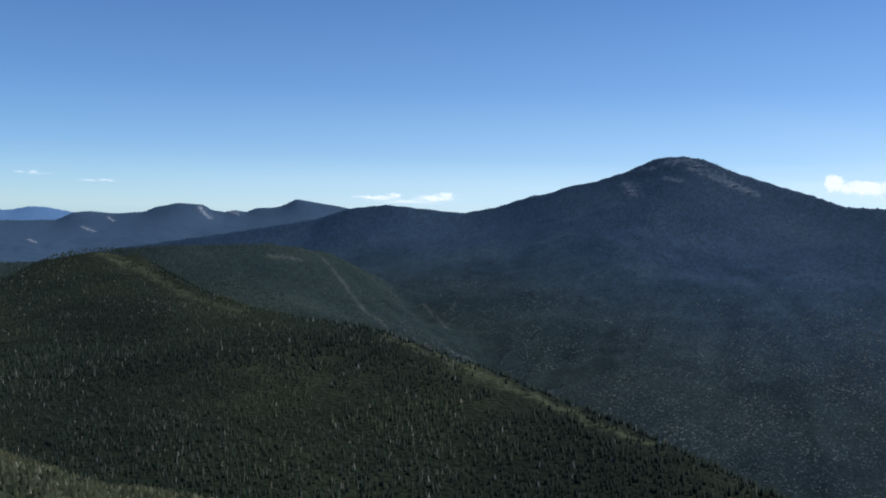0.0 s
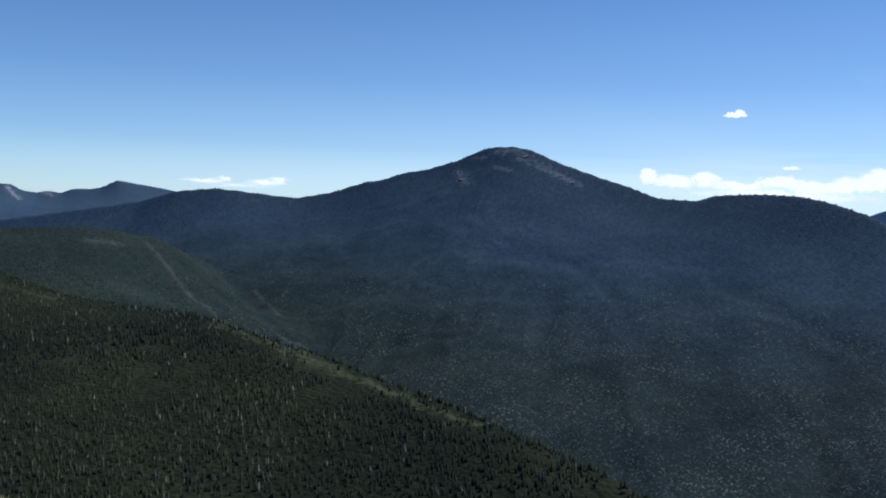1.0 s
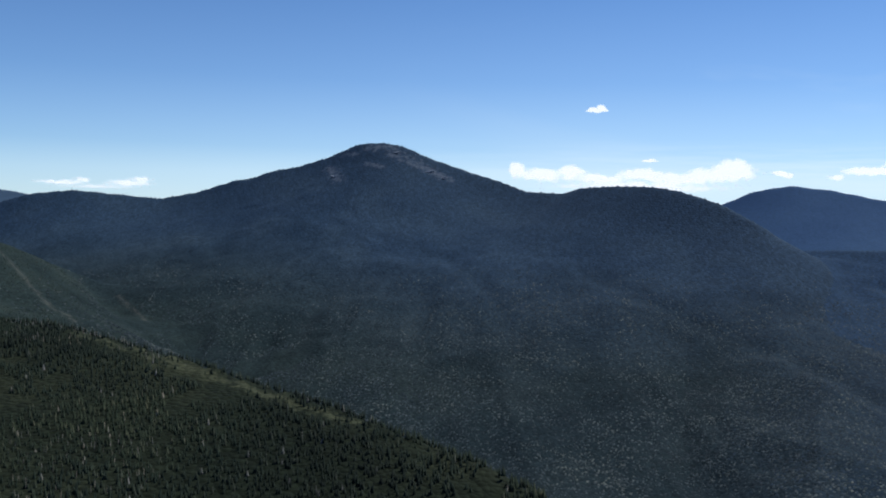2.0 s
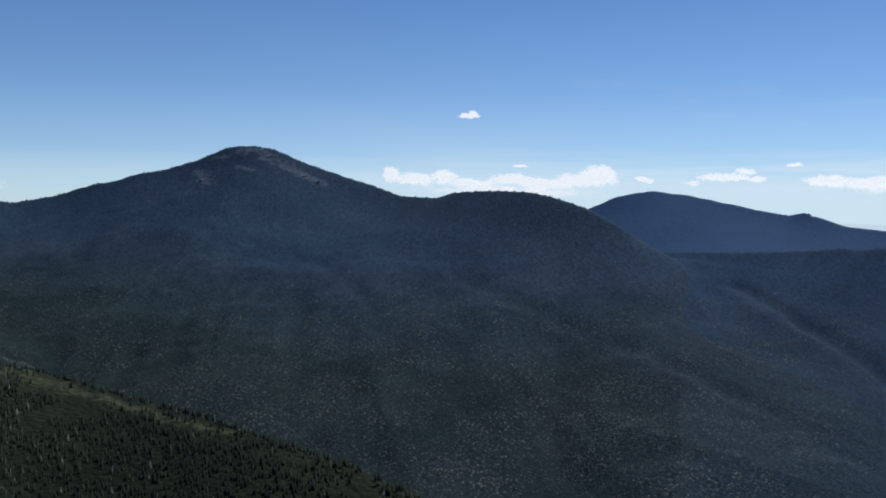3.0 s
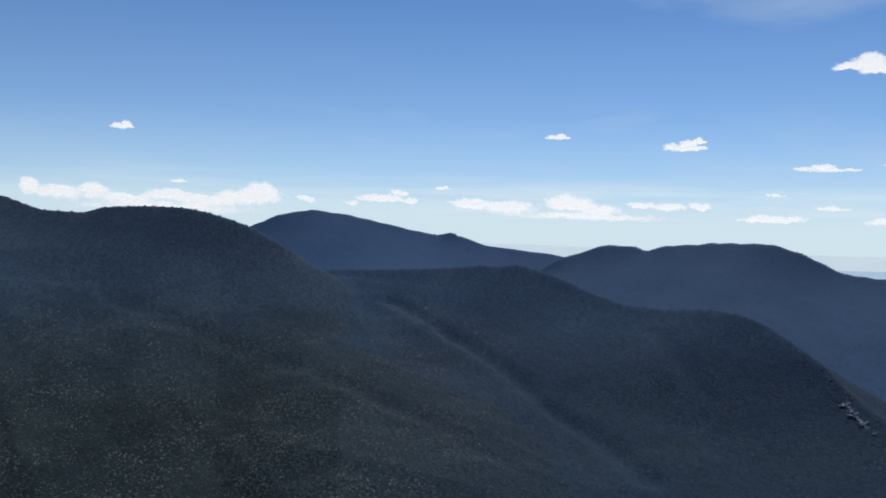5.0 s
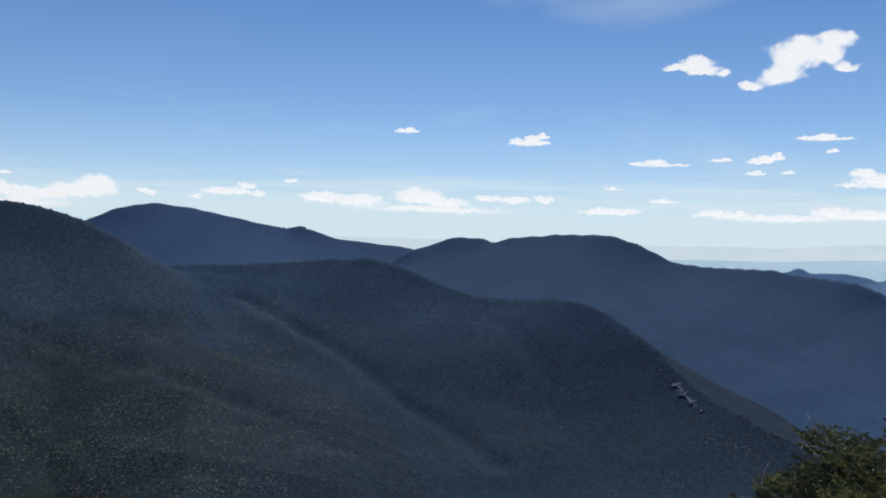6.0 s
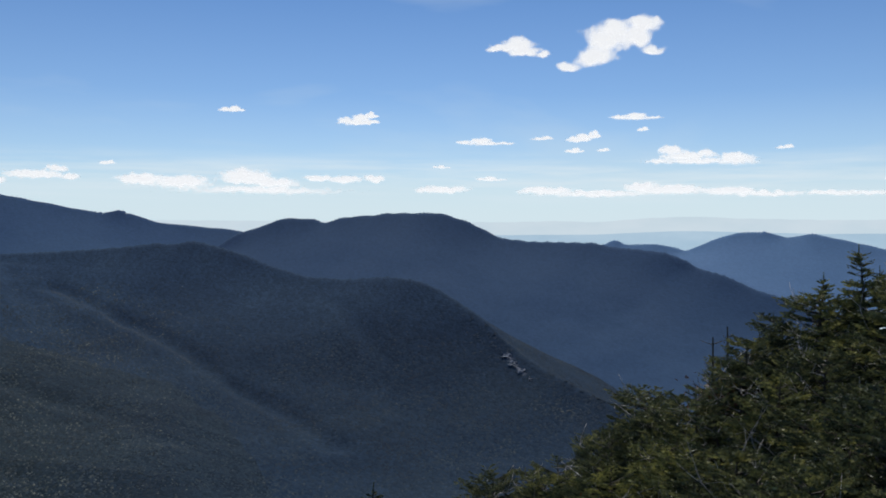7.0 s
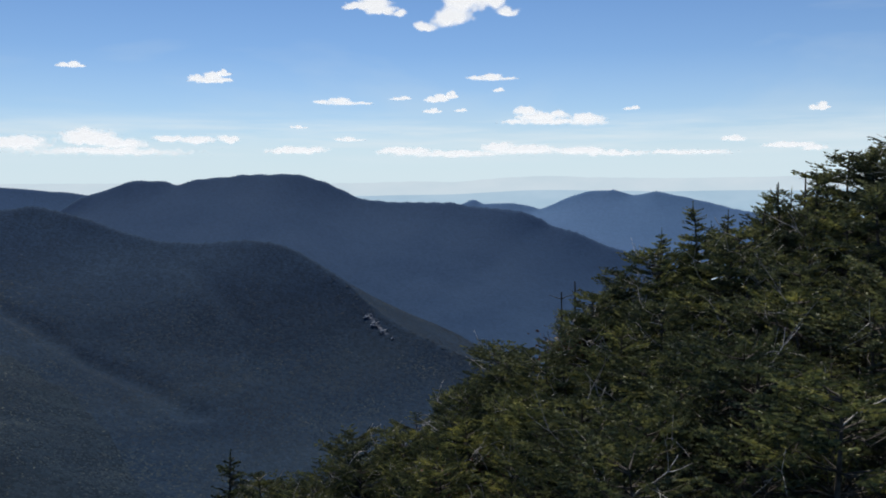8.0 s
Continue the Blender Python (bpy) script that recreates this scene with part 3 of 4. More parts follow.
# ---- woods on the slopes ----
def woods(name, height, az, rad, count, tall, wide, sides, rounded, material, label, seed, thins=None, clear=-0.62, smooth=False, bare=()):
    """Many small trees on a slope between two bearings and two distances, as one mesh."""
    g = np.random.default_rng(seed)
    a = np.radians(g.uniform(*az, count))
    r = np.sqrt(g.uniform(rad[0] ** 2, rad[1] ** 2, count))
    x, y = r * np.sin(a), r * np.cos(a)
    z = height(x, y)
    open_ground = fbm(x, y, 90, 3) + 0.5 * fbm(x + 50, y, 25, 2)
    keep = (open_ground > clear)
    if thins:
        # fewer crowns up the slope, along a ragged line, and towards both ends
        deg = np.degrees(a)
        share = np.clip((thins[1] + 60 * fbm(x, y, 350, 3) - z) / (thins[1] - thins[0]), 0, 1) * np.clip((deg - az[0]) / 12, 0, 1) * np.clip((az[1] - deg) / 12, 0, 1)
        keep &= g.uniform(0, 1, count) < share * np.clip(0.75 + 0.9 * fbm(x + 700, y, 160, 3), 0.15, 1)
    for start, end, radius, _ in bare:
        dx, dy = end[0] - start[0], end[1] - start[1]
        k = np.clip(((x - start[0]) * dx + (y - start[1]) * dy) / (dx * dx + dy * dy), 0, 1)
        keep &= (np.hypot(x - start[0] - k * dx, y - start[1] - k * dy) > radius * g.uniform(0.35, 1.0, count)) | (g.uniform(0, 1, count) < 0.25)
    x, y, z = x[keep], y[keep], z[keep]
    n_t = len(x)
    stand = 0.85 + 0.35 * fbm(x - 300, y + 80, 120, 3)
    h = g.uniform(*tall, n_t) * stand
    w = g.uniform(*wide, n_t) * stand
    turn = g.uniform(0, 6.28, n_t)
    ang = turn[:, None] + np.arange(sides)[None, :] * 2 * np.pi / sides
    levels = ((-0.25, 1.0),) if rounded else ((0.0, 1.0),)
    rings = []
    for lv, wd in levels:
        jit = g.uniform(0.7, 1.25, (n_t, sides))
        up = lv + g.uniform(-0.07, 0.07, (n_t, sides))
        rings.append(np.stack([x[:, None] + np.cos(ang) * w[:, None] * wd * jit, y[:, None] + np.sin(ang) * w[:, None] * wd * jit,
                               z[:, None] + up * h[:, None] - 0.2], -1))
    tip = np.stack([x + 0.08 * w, y, z + h], -1)[:, None, :]
    verts = np.concatenate(rings + [tip], 1)
    per = verts.shape[1]
    faces = []
    k = np.arange(sides)
    for lv in range(len(levels) - 1):
        lo, hi = lv * sides, (lv + 1) * sides
        faces.append(np.stack([lo + k, lo + (k + 1) % sides, hi + k], -1))
        faces.append(np.stack([lo + (k + 1) % sides, hi + (k + 1) % sides, hi + k], -1))
    lo = (len(levels) - 1) * sides
    faces.append(np.stack([lo + k, lo + (k + 1) % sides, np.full(sides, per - 1)], -1))
    f = (np.concatenate(faces)[None] + (np.arange(n_t) * per)[:, None, None]).reshape(-1, 3)
    mesh = tri_mesh(name, verts.reshape(-1, 3), f, material, smooth)
    return tagged(new(name, mesh), label, "forest", kind="stuff")


def tri_mesh(name, v, f, material, smooth=False):
    mesh = bpy.data.meshes.new(name)
    v, f = np.asarray(v, np.float32), np.asarray(f, np.int32)
    mesh.vertices.add(len(v))
    mesh.vertices.foreach_set("co", v.ravel())
    mesh.loops.add(f.size)
    mesh.loops.foreach_set("vertex_index", f.ravel())
    mesh.polygons.add(len(f))
    mesh.polygons.foreach_set("loop_start", np.arange(0, f.size, 3, dtype=np.int32))
    mesh.update(calc_edges=True)
    if smooth:
        mesh.polygons.foreach_set("use_smooth", np.ones(len(f), dtype=bool))
    if material:
        mesh.materials.append(material)
    return mesh


def foliage(name, stops, patch=0.01, swing=0.8):
    m, n, l, b = mat(name, 0.9, 0.1)
    rnd = n.new("ShaderNodeNewGeometry").outputs["Random Per Island"]
    c = ramp(n, l, rnd, stops)
    co = n.new("ShaderNodeTexCoord").outputs["Object"]
    st = tex(n, l, "Noise", patch, 4.0, co)
    c = mix(n, l, c, ramp(n, l, st.outputs["Fac"], ((0.32, (0.5, 0.53, 0.58)), (0.5, (1.0, 1.0, 1.0)), (0.66, (1.6, 1.42, 1.2)))), swing, "MULTIPLY")
    l.new(c, b.inputs["Base Color"])
    return m


M_spruce = foliage("spruce_foliage", ((0.0, (0.0080, 0.0140, 0.0105)), (0.5, (0.0130, 0.0210, 0.0150)), (0.86, (0.0225, 0.0320, 0.0210)), (0.985, (0.0400, 0.0470, 0.0330)), (0.998, (0.1344, 0.1320, 0.1204))), 0.007, 1.0)
M_scrub = foliage("knoll_scrub", ((0.0, (0.022, 0.027, 0.015)), (0.5, (0.036, 0.041, 0.022)), (0.9, (0.062, 0.064, 0.036)), (1.0, (0.13, 0.125, 0.09))), 0.05)
M_snag = foliage("grey_snags", ((0.0, (0.05, 0.05, 0.045)), (0.6, (0.10, 0.10, 0.09)), (1.0, (0.20, 0.19, 0.17))), 0.02)
# valley crowns, lifted towards blue-grey by haze put into the colour
M_mixed = foliage("hazed_mixed_foliage", ((0.0, (0.013, 0.022, 0.028)), (0.42, (0.018, 0.028, 0.034)), (0.64, (0.028, 0.040, 0.046)), (0.82, (0.045, 0.058, 0.063)), (0.96, (0.070, 0.085, 0.086))), 0.011)
M_hillwood = foliage("hill_foliage", ((0.0, (0.013, 0.022, 0.021)), (0.5, (0.019, 0.030, 0.027)), (0.9, (0.030, 0.041, 0.035)), (1.0, (0.06, 0.066, 0.055))), 0.008)
# spur crowns, tinted blue with haze in the colour
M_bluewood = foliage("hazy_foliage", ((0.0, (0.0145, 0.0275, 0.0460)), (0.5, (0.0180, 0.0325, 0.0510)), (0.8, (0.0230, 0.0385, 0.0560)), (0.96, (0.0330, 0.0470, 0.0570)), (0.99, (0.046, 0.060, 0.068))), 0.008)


def lowland(x, y):
    a, b = SPUR(x, y), MAIN(x, y)
    slopes = np.maximum(np.logaddexp(a / 22, b / 22) * 22 - 2.0 - 8 * np.clip((b - a) / 60, 0, 1), b) - carved(x, y)
    return np.maximum(np.maximum(slopes, HILL(x, y)), valley(x, y))


woods("near_woods", near_ground, (-33, 34), (235, 1330), 95000, (2.6, 5.6), (0.75, 1.2), 4, False, M_spruce, "dense dark green spruce covering the near shoulder", 3, bare=spots_near)
woods("knoll_scrub", near_ground, (-42, -10), (110, 235), 14000, (0.5, 1.5), (0.35, 0.8), 4, True, M_scrub, "low olive scrub and grass on the near knoll", 6)
woods("grey_snags", near_ground, (-33, 2), (280, 1000), 5200, (3.2, 5.8), (0.22, 0.4), 3, False, M_snag, "bare grey dead spruces standing among the living", 9, clear=0.12)
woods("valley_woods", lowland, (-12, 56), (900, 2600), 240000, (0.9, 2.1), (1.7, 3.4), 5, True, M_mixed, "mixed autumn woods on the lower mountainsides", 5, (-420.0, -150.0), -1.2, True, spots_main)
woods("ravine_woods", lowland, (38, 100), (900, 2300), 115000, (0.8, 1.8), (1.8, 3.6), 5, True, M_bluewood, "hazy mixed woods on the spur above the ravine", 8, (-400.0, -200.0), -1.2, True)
woods("hill_woods", hill_ground, (-32, -2), (1350, 2300), 42000, (2.4, 4.5), (0.9, 1.6), 4, False, M_hillwood, "dark green spruce on the rounded hill", 12, (-160.0, 20.0), -1.2, False, spots_main)

# ---- clouds ----
def part(name, mesh, parent, label=""):
    ob = new(name, mesh)
    ob.parent = parent
    return tagged(ob, label)


def vapour(name):
    """Cloud droplets, their sunlight mostly put in as a glow; they hide what is behind by how thick they lie."""
    m, n, l, b = mat(name, 1.0, 0.0)
    n.remove(b)
    dif, clr, lit = n.new("ShaderNodeBsdfDiffuse"), n.new("ShaderNodeBsdfTransparent"), n.new("ShaderNodeEmission")
    dif.inputs["Color"].default_value = (0.22, 0.22, 0.22, 1)
    lit.inputs["Color"].default_value, lit.inputs["Strength"].default_value = (1.0, 1.0, 1.0, 1), 0.90
    both, m2 = n.new("ShaderNodeAddShader"), n.new("ShaderNodeMixShader")
    l.new(dif.outputs[0], both.inputs[0])
    l.new(lit.outputs[0], both.inputs[1])
    thick = n.new("ShaderNodeAttribute")
    thick.attribute_name = "thickness"
    torn = tex(n, l, "Noise", 0.035, 5.0, n.new("ShaderNodeTexCoord").outputs["Object"], Roughness=0.6)
    add = n.new("ShaderNodeMath")
    add.operation, add.inputs[1].default_value = "MULTIPLY_ADD", 0.30
    l.new(torn.outputs["Fac"], add.inputs[0])
    l.new(thick.outputs["Fac"], add.inputs[2])
    cover = n.new("ShaderNodeMapRange")
    cover.interpolation_type = "SMOOTHSTEP"
    cover.inputs["From Min"].default_value, cover.inputs["From Max"].default_value = 0.12, 0.85
    l.new(add.outputs[0], cover.inputs["Value"])
    edge = n.new("ShaderNodeMath")
    edge.operation = "MULTIPLY"
    rim = n.new("ShaderNodeMapRange")
    rim.inputs["From Max"].default_value = 0.24
    l.new(thick.outputs["Fac"], rim.inputs["Value"])
    l.new(cover.outputs[0], edge.inputs[0])
    l.new(rim.outputs[0], edge.inputs[1])
    l.new(edge.outputs[0], m2.inputs[0])
    l.new(clr.outputs[0], m2.inputs[1])
    l.new(both.outputs[0], m2.inputs[2])
    l.new(m2.outputs[0], n["Material Output"].inputs["Surface"])
    return m


M_cloud = vapour("cloud_vapour")


def ball(level):
    bm = bmesh.new()
    bmesh.ops.create_icosphere(bm, subdivisions=level, radius=1.0)
    v = np.array([p.co[:] for p in bm.verts])
    f = np.array([[p.index for p in q.verts] for q in bm.faces])
    bm.free()
    return v, f


BALL_V, BALL_F = ball(2)


def cloud(heaps, dist, seed, label, dense=1.0):
    """Vapour heaped from ellipses (bearing, height angle, half-widths in degrees): a body as deep as it is thick, thinning out at its torn rim."""
    h = np.array(heaps)
    az, el = (h[:, 0] - h[:, 2]).min() / 2 + (h[:, 0] + h[:, 2]).max() / 2, (h[:, 1] - h[:, 3]).min() / 2 + (h[:, 1] + h[:, 3]).max() / 2
    deg = dist * math.pi / 180
    cu, cv, ru, rv = (h[:, 0] - az) * deg, (h[:, 1] - el) * deg, h[:, 2] * deg, h[:, 3] * deg
    W, H = (np.abs(cu) + ru).max() * 1.25, (np.abs(cv) + rv).max() * 1.45
    scale = float(np.median(rv))
    nz = int(np.clip(2 * H / (scale * 0.10), 26, 70))
    nx = int(np.clip(2 * W / (scale * 0.13), 40, 330))
    U, V = np.meshgrid(np.linspace(-W, W, nx), np.linspace(-H, H, nz))
    off = 977.0 * seed
    u = U + 0.75 * scale * fbm(U + off, V, scale * 1.6, 4)
    v = V + 0.50 * scale * fbm(U - off, V + 300, scale * 1.3, 4)
    heap = np.full(U.shape, 0.0)
    for a, b, p, q in zip(cu, cv, ru, rv):
        dv = (v - b) / q
        d = np.sqrt(((u - a) / p) ** 2 + np.where(dv < 0, dv * 1.15, dv) ** 2)
        heap += np.exp(7 * (1 - d))
    t = np.log(heap) / 7 + 0.26 * fbm(U + 2 * off, V * 1.3, scale * 0.7, 4)
    rim = np.minimum(np.minimum(1 - np.abs(U) / W, 1 - np.abs(V) / H) * 8, 1)
    t = np.clip(t * rim, 0, 1.2) * dense
    if W > 3.5 * H:
        t *= np.clip((V / H + 0.95) / 0.9, 0.22, 1)
    relief = scale * (0.9 * np.sqrt(t) + 0.35 * t * fbm(U + 3 * off, V, scale * 0.6, 3))
    verts = np.concatenate([np.stack([U, side * relief, V], -1).reshape(-1, 3) for side in (-1.0, 0.6)])
    i = np.arange((nz - 1) * nx).reshape(nz - 1, nx)[:, :-1].ravel()
    quad = np.stack([i, i + 1, i + nx + 1, i + nx], -1)
    flat_t = t.ravel()
    quad = quad[flat_t[quad].max(1) > 0]
    front = np.concatenate([quad[:, [0, 1, 2]], quad[:, [0, 2, 3]]])
    tri = np.concatenate([front, front[:, ::-1] + nx * nz])
    used, tri = np.unique(tri, return_inverse=True)
    mesh = tri_mesh("cloud", verts[used], tri.reshape(-1, 3), M_cloud, True)
    mesh.attributes.new("thickness", "FLOAT", "POINT").data.foreach_set("value", np.tile(flat_t, 2)[used].astype(np.float32))
    ob = new("cloud", mesh)
    ob.location = bearing(az, el, dist)
    ob.rotation_euler = (0, 0, -radians(az))
    return tagged(ob, label, "cloud", "fair-weather clouds")


def puff(az, el, wide, high, seed):
    """The heaps of a small cloud: a long flat base with a hump or two off its middle."""
    g = np.random.default_rng(seed)
    top = g.uniform(-0.15, 0.3)
    return ((az, el - 0.18 * high, 0.46 * wide, 0.24 * high), (az + top * wide, el + 0.12 * high, 0.24 * wide, 0.36 * high), (az + (top - 0.32) * wide, el - 0.02 * high, 0.20 * wide, 0.26 * high),
            (az + 0.34 * wide, el - 0.12 * high, 0.22 * wide, 0.16 * high))


BIG = ((82.7, 11.57, 1.94, 1.29), (84.9, 12.35, 1.42, 0.68), (85.7, 10.7, 1.0, 0.34), (80.2, 9.8, 0.89, 0.38), (82.0, 10.35, 1.53, 0.76), (83.0, 12.24, 0.9, 0.68), (84.5, 11.49, 1.02, 0.91))
SECOND = ((76.8, 11.28, 1.24, 0.68), (75.7, 11.08, 1.1, 0.3), (78.5, 10.67, 0.58, 0.3), (77.1, 10.84, 1.31, 0.38))
WEST_BANK = ((24.6, 2.35, 0.68, 0.65), (26.2, 2.09, 1.52, 0.53), (28.2, 2.28, 1.14, 0.53), (30.2, 1.87, 1.9, 0.38), (32.6, 2.22, 1.89, 0.46), (34.7, 1.96, 1.87, 0.46), (38.5, 2.88, 0.96, 0.42), (38.2, 2.32, 2.02, 0.72), (36.5, 2.14, 1.49, 0.53), (41.2, 2.39, 0.79, 0.27), (32.5, 1.39, 7.18, 0.46))
MID_BANK = ((46.2, 2.52, 1.99, 0.34), (47.5, 2.92, 0.74, 0.23), (44.3, 2.14, 0.63, 0.23), (48.2, 2.43, 0.67, 0.23))
EAST_BANK = ((52.3, 2.37, 1.87, 0.49), (54.8, 2.17, 2.2, 0.53), (58.9, 2.53, 2.18, 0.61), (58.5, 2.78, 1.12, 0.38), (60.8, 2.19, 1.89, 0.38), (63.6, 2.54, 1.21, 0.27), (65.3, 2.49, 1.52, 0.34), (67.3, 2.52, 0.91, 0.27), (60.0, 1.68, 7.16, 0.34))
LOW_BANK = ((71.4, 1.85, 2.58, 0.34), (78.8, 1.76, 2.28, 0.34), (84.9, 2.02, 1.14, 0.34), (86.8, 1.78, 2.64, 0.38), (90.5, 1.68, 2.22, 0.34), (92.7, 1.5, 2.56, 0.27), (96.6, 1.6, 2.12, 0.23), (81.9, 1.52, 4.56, 0.3))
FAR_BANK = ((100.0, 2.34, 0.82, 0.23), (103.2, 1.92, 1.89, 0.23), (98.7, 1.5, 2.07, 0.19), (104.7, 1.69, 0.96, 0.23))
LONG = ((87.7, 3.95, 1.95, 0.34), (86.8, 4.38, 0.99, 0.42), (88.9, 4.15, 0.58, 0.3), (90.8, 3.64, 1.55, 0.46), (86.0, 3.62, 0.87, 0.23), (90.5, 3.92, 0.81, 0.3), (88.3, 3.6, 3.55, 0.27))
LEFT_BANK = ((-4.5, 0.85, 1.96, 0.19), (-3.2, 1.04, 0.68, 0.19), (-0.6, 0.89, 1.9, 0.27), (0.2, 1.14, 0.84, 0.23), (-2.5, 0.61, 3.41, 0.19))
for i, (heaps, dist, label) in enumerate((
        (BIG, 4200, "large bright white cumulus cloud with a torn prong"), (SECOND, 4200, "white cumulus cloud trailing a thin tail"),
        (WEST_BANK, 4880, "bank of heaped white cloud above the ridge"), (MID_BANK, 4880, "flat white cloud with one small hump"),
        (EAST_BANK, 4880, "long bank of heaped white cloud above the horizon"), (LOW_BANK, 4880, "long thin low bank of pale cloud"),
        (FAR_BANK, 4880, "thin pale streaks of cloud near the horizon"), (LONG, 4880, "long white cumulus cloud with a flat base"),
        (LEFT_BANK, 4880, "low cream-white cloud behind the far ridge"))):
    cloud(heaps, dist, 40 + i, label, 0.55 if heaps is LEFT_BANK else 1.0)
SMALL = [
    (57.9, 6.95, 1.8, 0.52), (66.1, 6.40, 2.9, 0.95), (67.1, 6.75, 0.9, 0.6), (74.8, 5.00, 3.6, 0.66), (78.3, 5.24, 1.7, 0.37), (80.7, 5.22, 1.9, 0.70), (81.8, 5.45, 0.9, 0.75), (80.5, 4.41, 1.4, 0.45),
    (84.5, 6.55, 3.4, 0.62), (84.9, 5.75, 0.9, 0.36), (93.5, 4.43, 1.3, 0.35), (71.8, 3.35, 1.1, 0.32), (75.1, 2.55, 2.0, 0.42), (50.3, 3.37, 1.2, 0.36), (29.6, 6.44, 1.7, 0.66), (33.1, 3.13, 1.3, 0.30),
    (104.9, 4.21, 1.35, 0.68), (82.4, 4.45, 1.0, 0.3),
]
for i, row in enumerate(SMALL):
    cloud(puff(*row, i), 4880, 60 + i, "small puffy white cumulus cloud in the blue sky")
for i, row in enumerate(((-25.6, 1.75, 2.2, 0.4), (-22.4, 1.42, 3.2, 0.3))):
    cloud(puff(*row, 30 + i), 4880, 90 + i, "faint grey wisp of cloud above the far range", 0.3)


# ---- firs of the summit scrub ----
M_bark, n, l, b = mat("fir_bark", 0.9, 0.2)
co = n.new("ShaderNodeTexCoord").outputs["Object"]
l.new(ramp(n, l, tex(n, l, "Noise", 18, 5.0, co).outputs["Fac"], ((0.3, (0.035, 0.028, 0.022)), (0.7, (0.12, 0.105, 0.09)))), b.inputs["Base Color"])
M_dead, n, l, b = mat("weathered_twig", 0.75, 0.3)
co = n.new("ShaderNodeTexCoord").outputs["Object"]
l.new(ramp(n, l, tex(n, l, "Noise", 9, 3.0, co).outputs["Fac"], ((0.3, (0.22, 0.20, 0.18)), (0.7, (0.58, 0.55, 0.51)))), b.inputs["Base Color"])


def needles(name, dark, mid, tips):
    m, n, l, b = mat(name, 0.55, 0.35)
    co = n.new("ShaderNodeTexCoord").outputs["Object"]
    rnd = n.new("ShaderNodeObjectInfo").outputs["Random"]
    isl = n.new("ShaderNodeNewGeometry").outputs["Random Per Island"]
    spray = tex(n, l, "Noise", 7.0, 2.0, co)
    c = ramp(n, l, spray.outputs["Fac"], ((0.36, dark), (0.5, mid), (0.66, tips)))
    c = mix(n, l, c, ramp(n, l, isl, ((0.0, (0.8, 0.8, 0.8)), (1.0, (1.2, 1.2, 1.2)))), 1.0, "MULTIPLY")
    t = tex(n, l, "Noise", 1.7, 4.0, co)
    c = mix(n, l, c, ramp(n, l, t.outputs["Fac"], ((0.34, (0.5, 0.62, 0.66)), (0.5, (1.0, 1.0, 0.95)), (0.62, (1.3, 1.25, 0.9)), (0.76, (1.5, 1.0, 0.75)))), 0.9, "MULTIPLY")
    c = mix(n, l, c, ramp(n, l, rnd, ((0.0, (0.5, 0.55, 0.6)), (0.5, (0.95, 0.93, 0.9)), (1.0, (1.38, 1.3, 1.0)))), 1.0, "MULTIPLY")
    l.new(c, b.inputs["Base Color"])
    tr = n.new("ShaderNodeBsdfTranslucent")
    l.new(c, tr.inputs["Color"])
    mx = n.new("ShaderNodeMixShader")
    mx.inputs[0].default_value = 0.3
    l.new(b.outputs[0], mx.inputs[1])
    l.new(tr.outputs[0], mx.inputs[2])
    l.new(mx.outputs[0], n["Material Output"].inputs["Surface"])
    return m


M_fir = needles("fir_needles", (0.038, 0.053, 0.033), (0.105, 0.122, 0.062), (0.25, 0.258, 0.118))


def tube(path, radii, sides=5):
    """A tapered tube along a path: vertices and triangles."""
    path = np.asarray(path, float)
    d = np.gradient(path, axis=0)
    d /= np.linalg.norm(d, axis=1)[:, None] + 1e-9
    ref = np.array([0.31, 0.17, 0.93]) if abs(d[0][2]) < 0.8 else np.array([1.0, 0.2, 0.1])
    u = np.cross(d, ref)
    u /= np.linalg.norm(u, axis=1)[:, None] + 1e-9
    w = np.cross(d, u)
    a = np.arange(sides) * 2 * np.pi / sides
    v = (path[:, None] + np.asarray(radii)[:, None, None] * (np.cos(a)[None, :, None] * u[:, None] + np.sin(a)[None, :, None] * w[:, None])).reshape(-1, 3)
    f = []
    for i in range(len(path) - 1):
        for k in range(sides):
            p, q = i * sides + k, i * sides + (k + 1) % sides
            f += [(p, q, p + sides), (q, q + sides, p + sides)]
    return v, np.array(f)


def joined(pieces):
    V, F, n0 = [], [], 0
    for v, f in pieces:
        V.append(v)
        F.append(f + n0)
        n0 += len(v)
    return np.concatenate(V), np.concatenate(F)


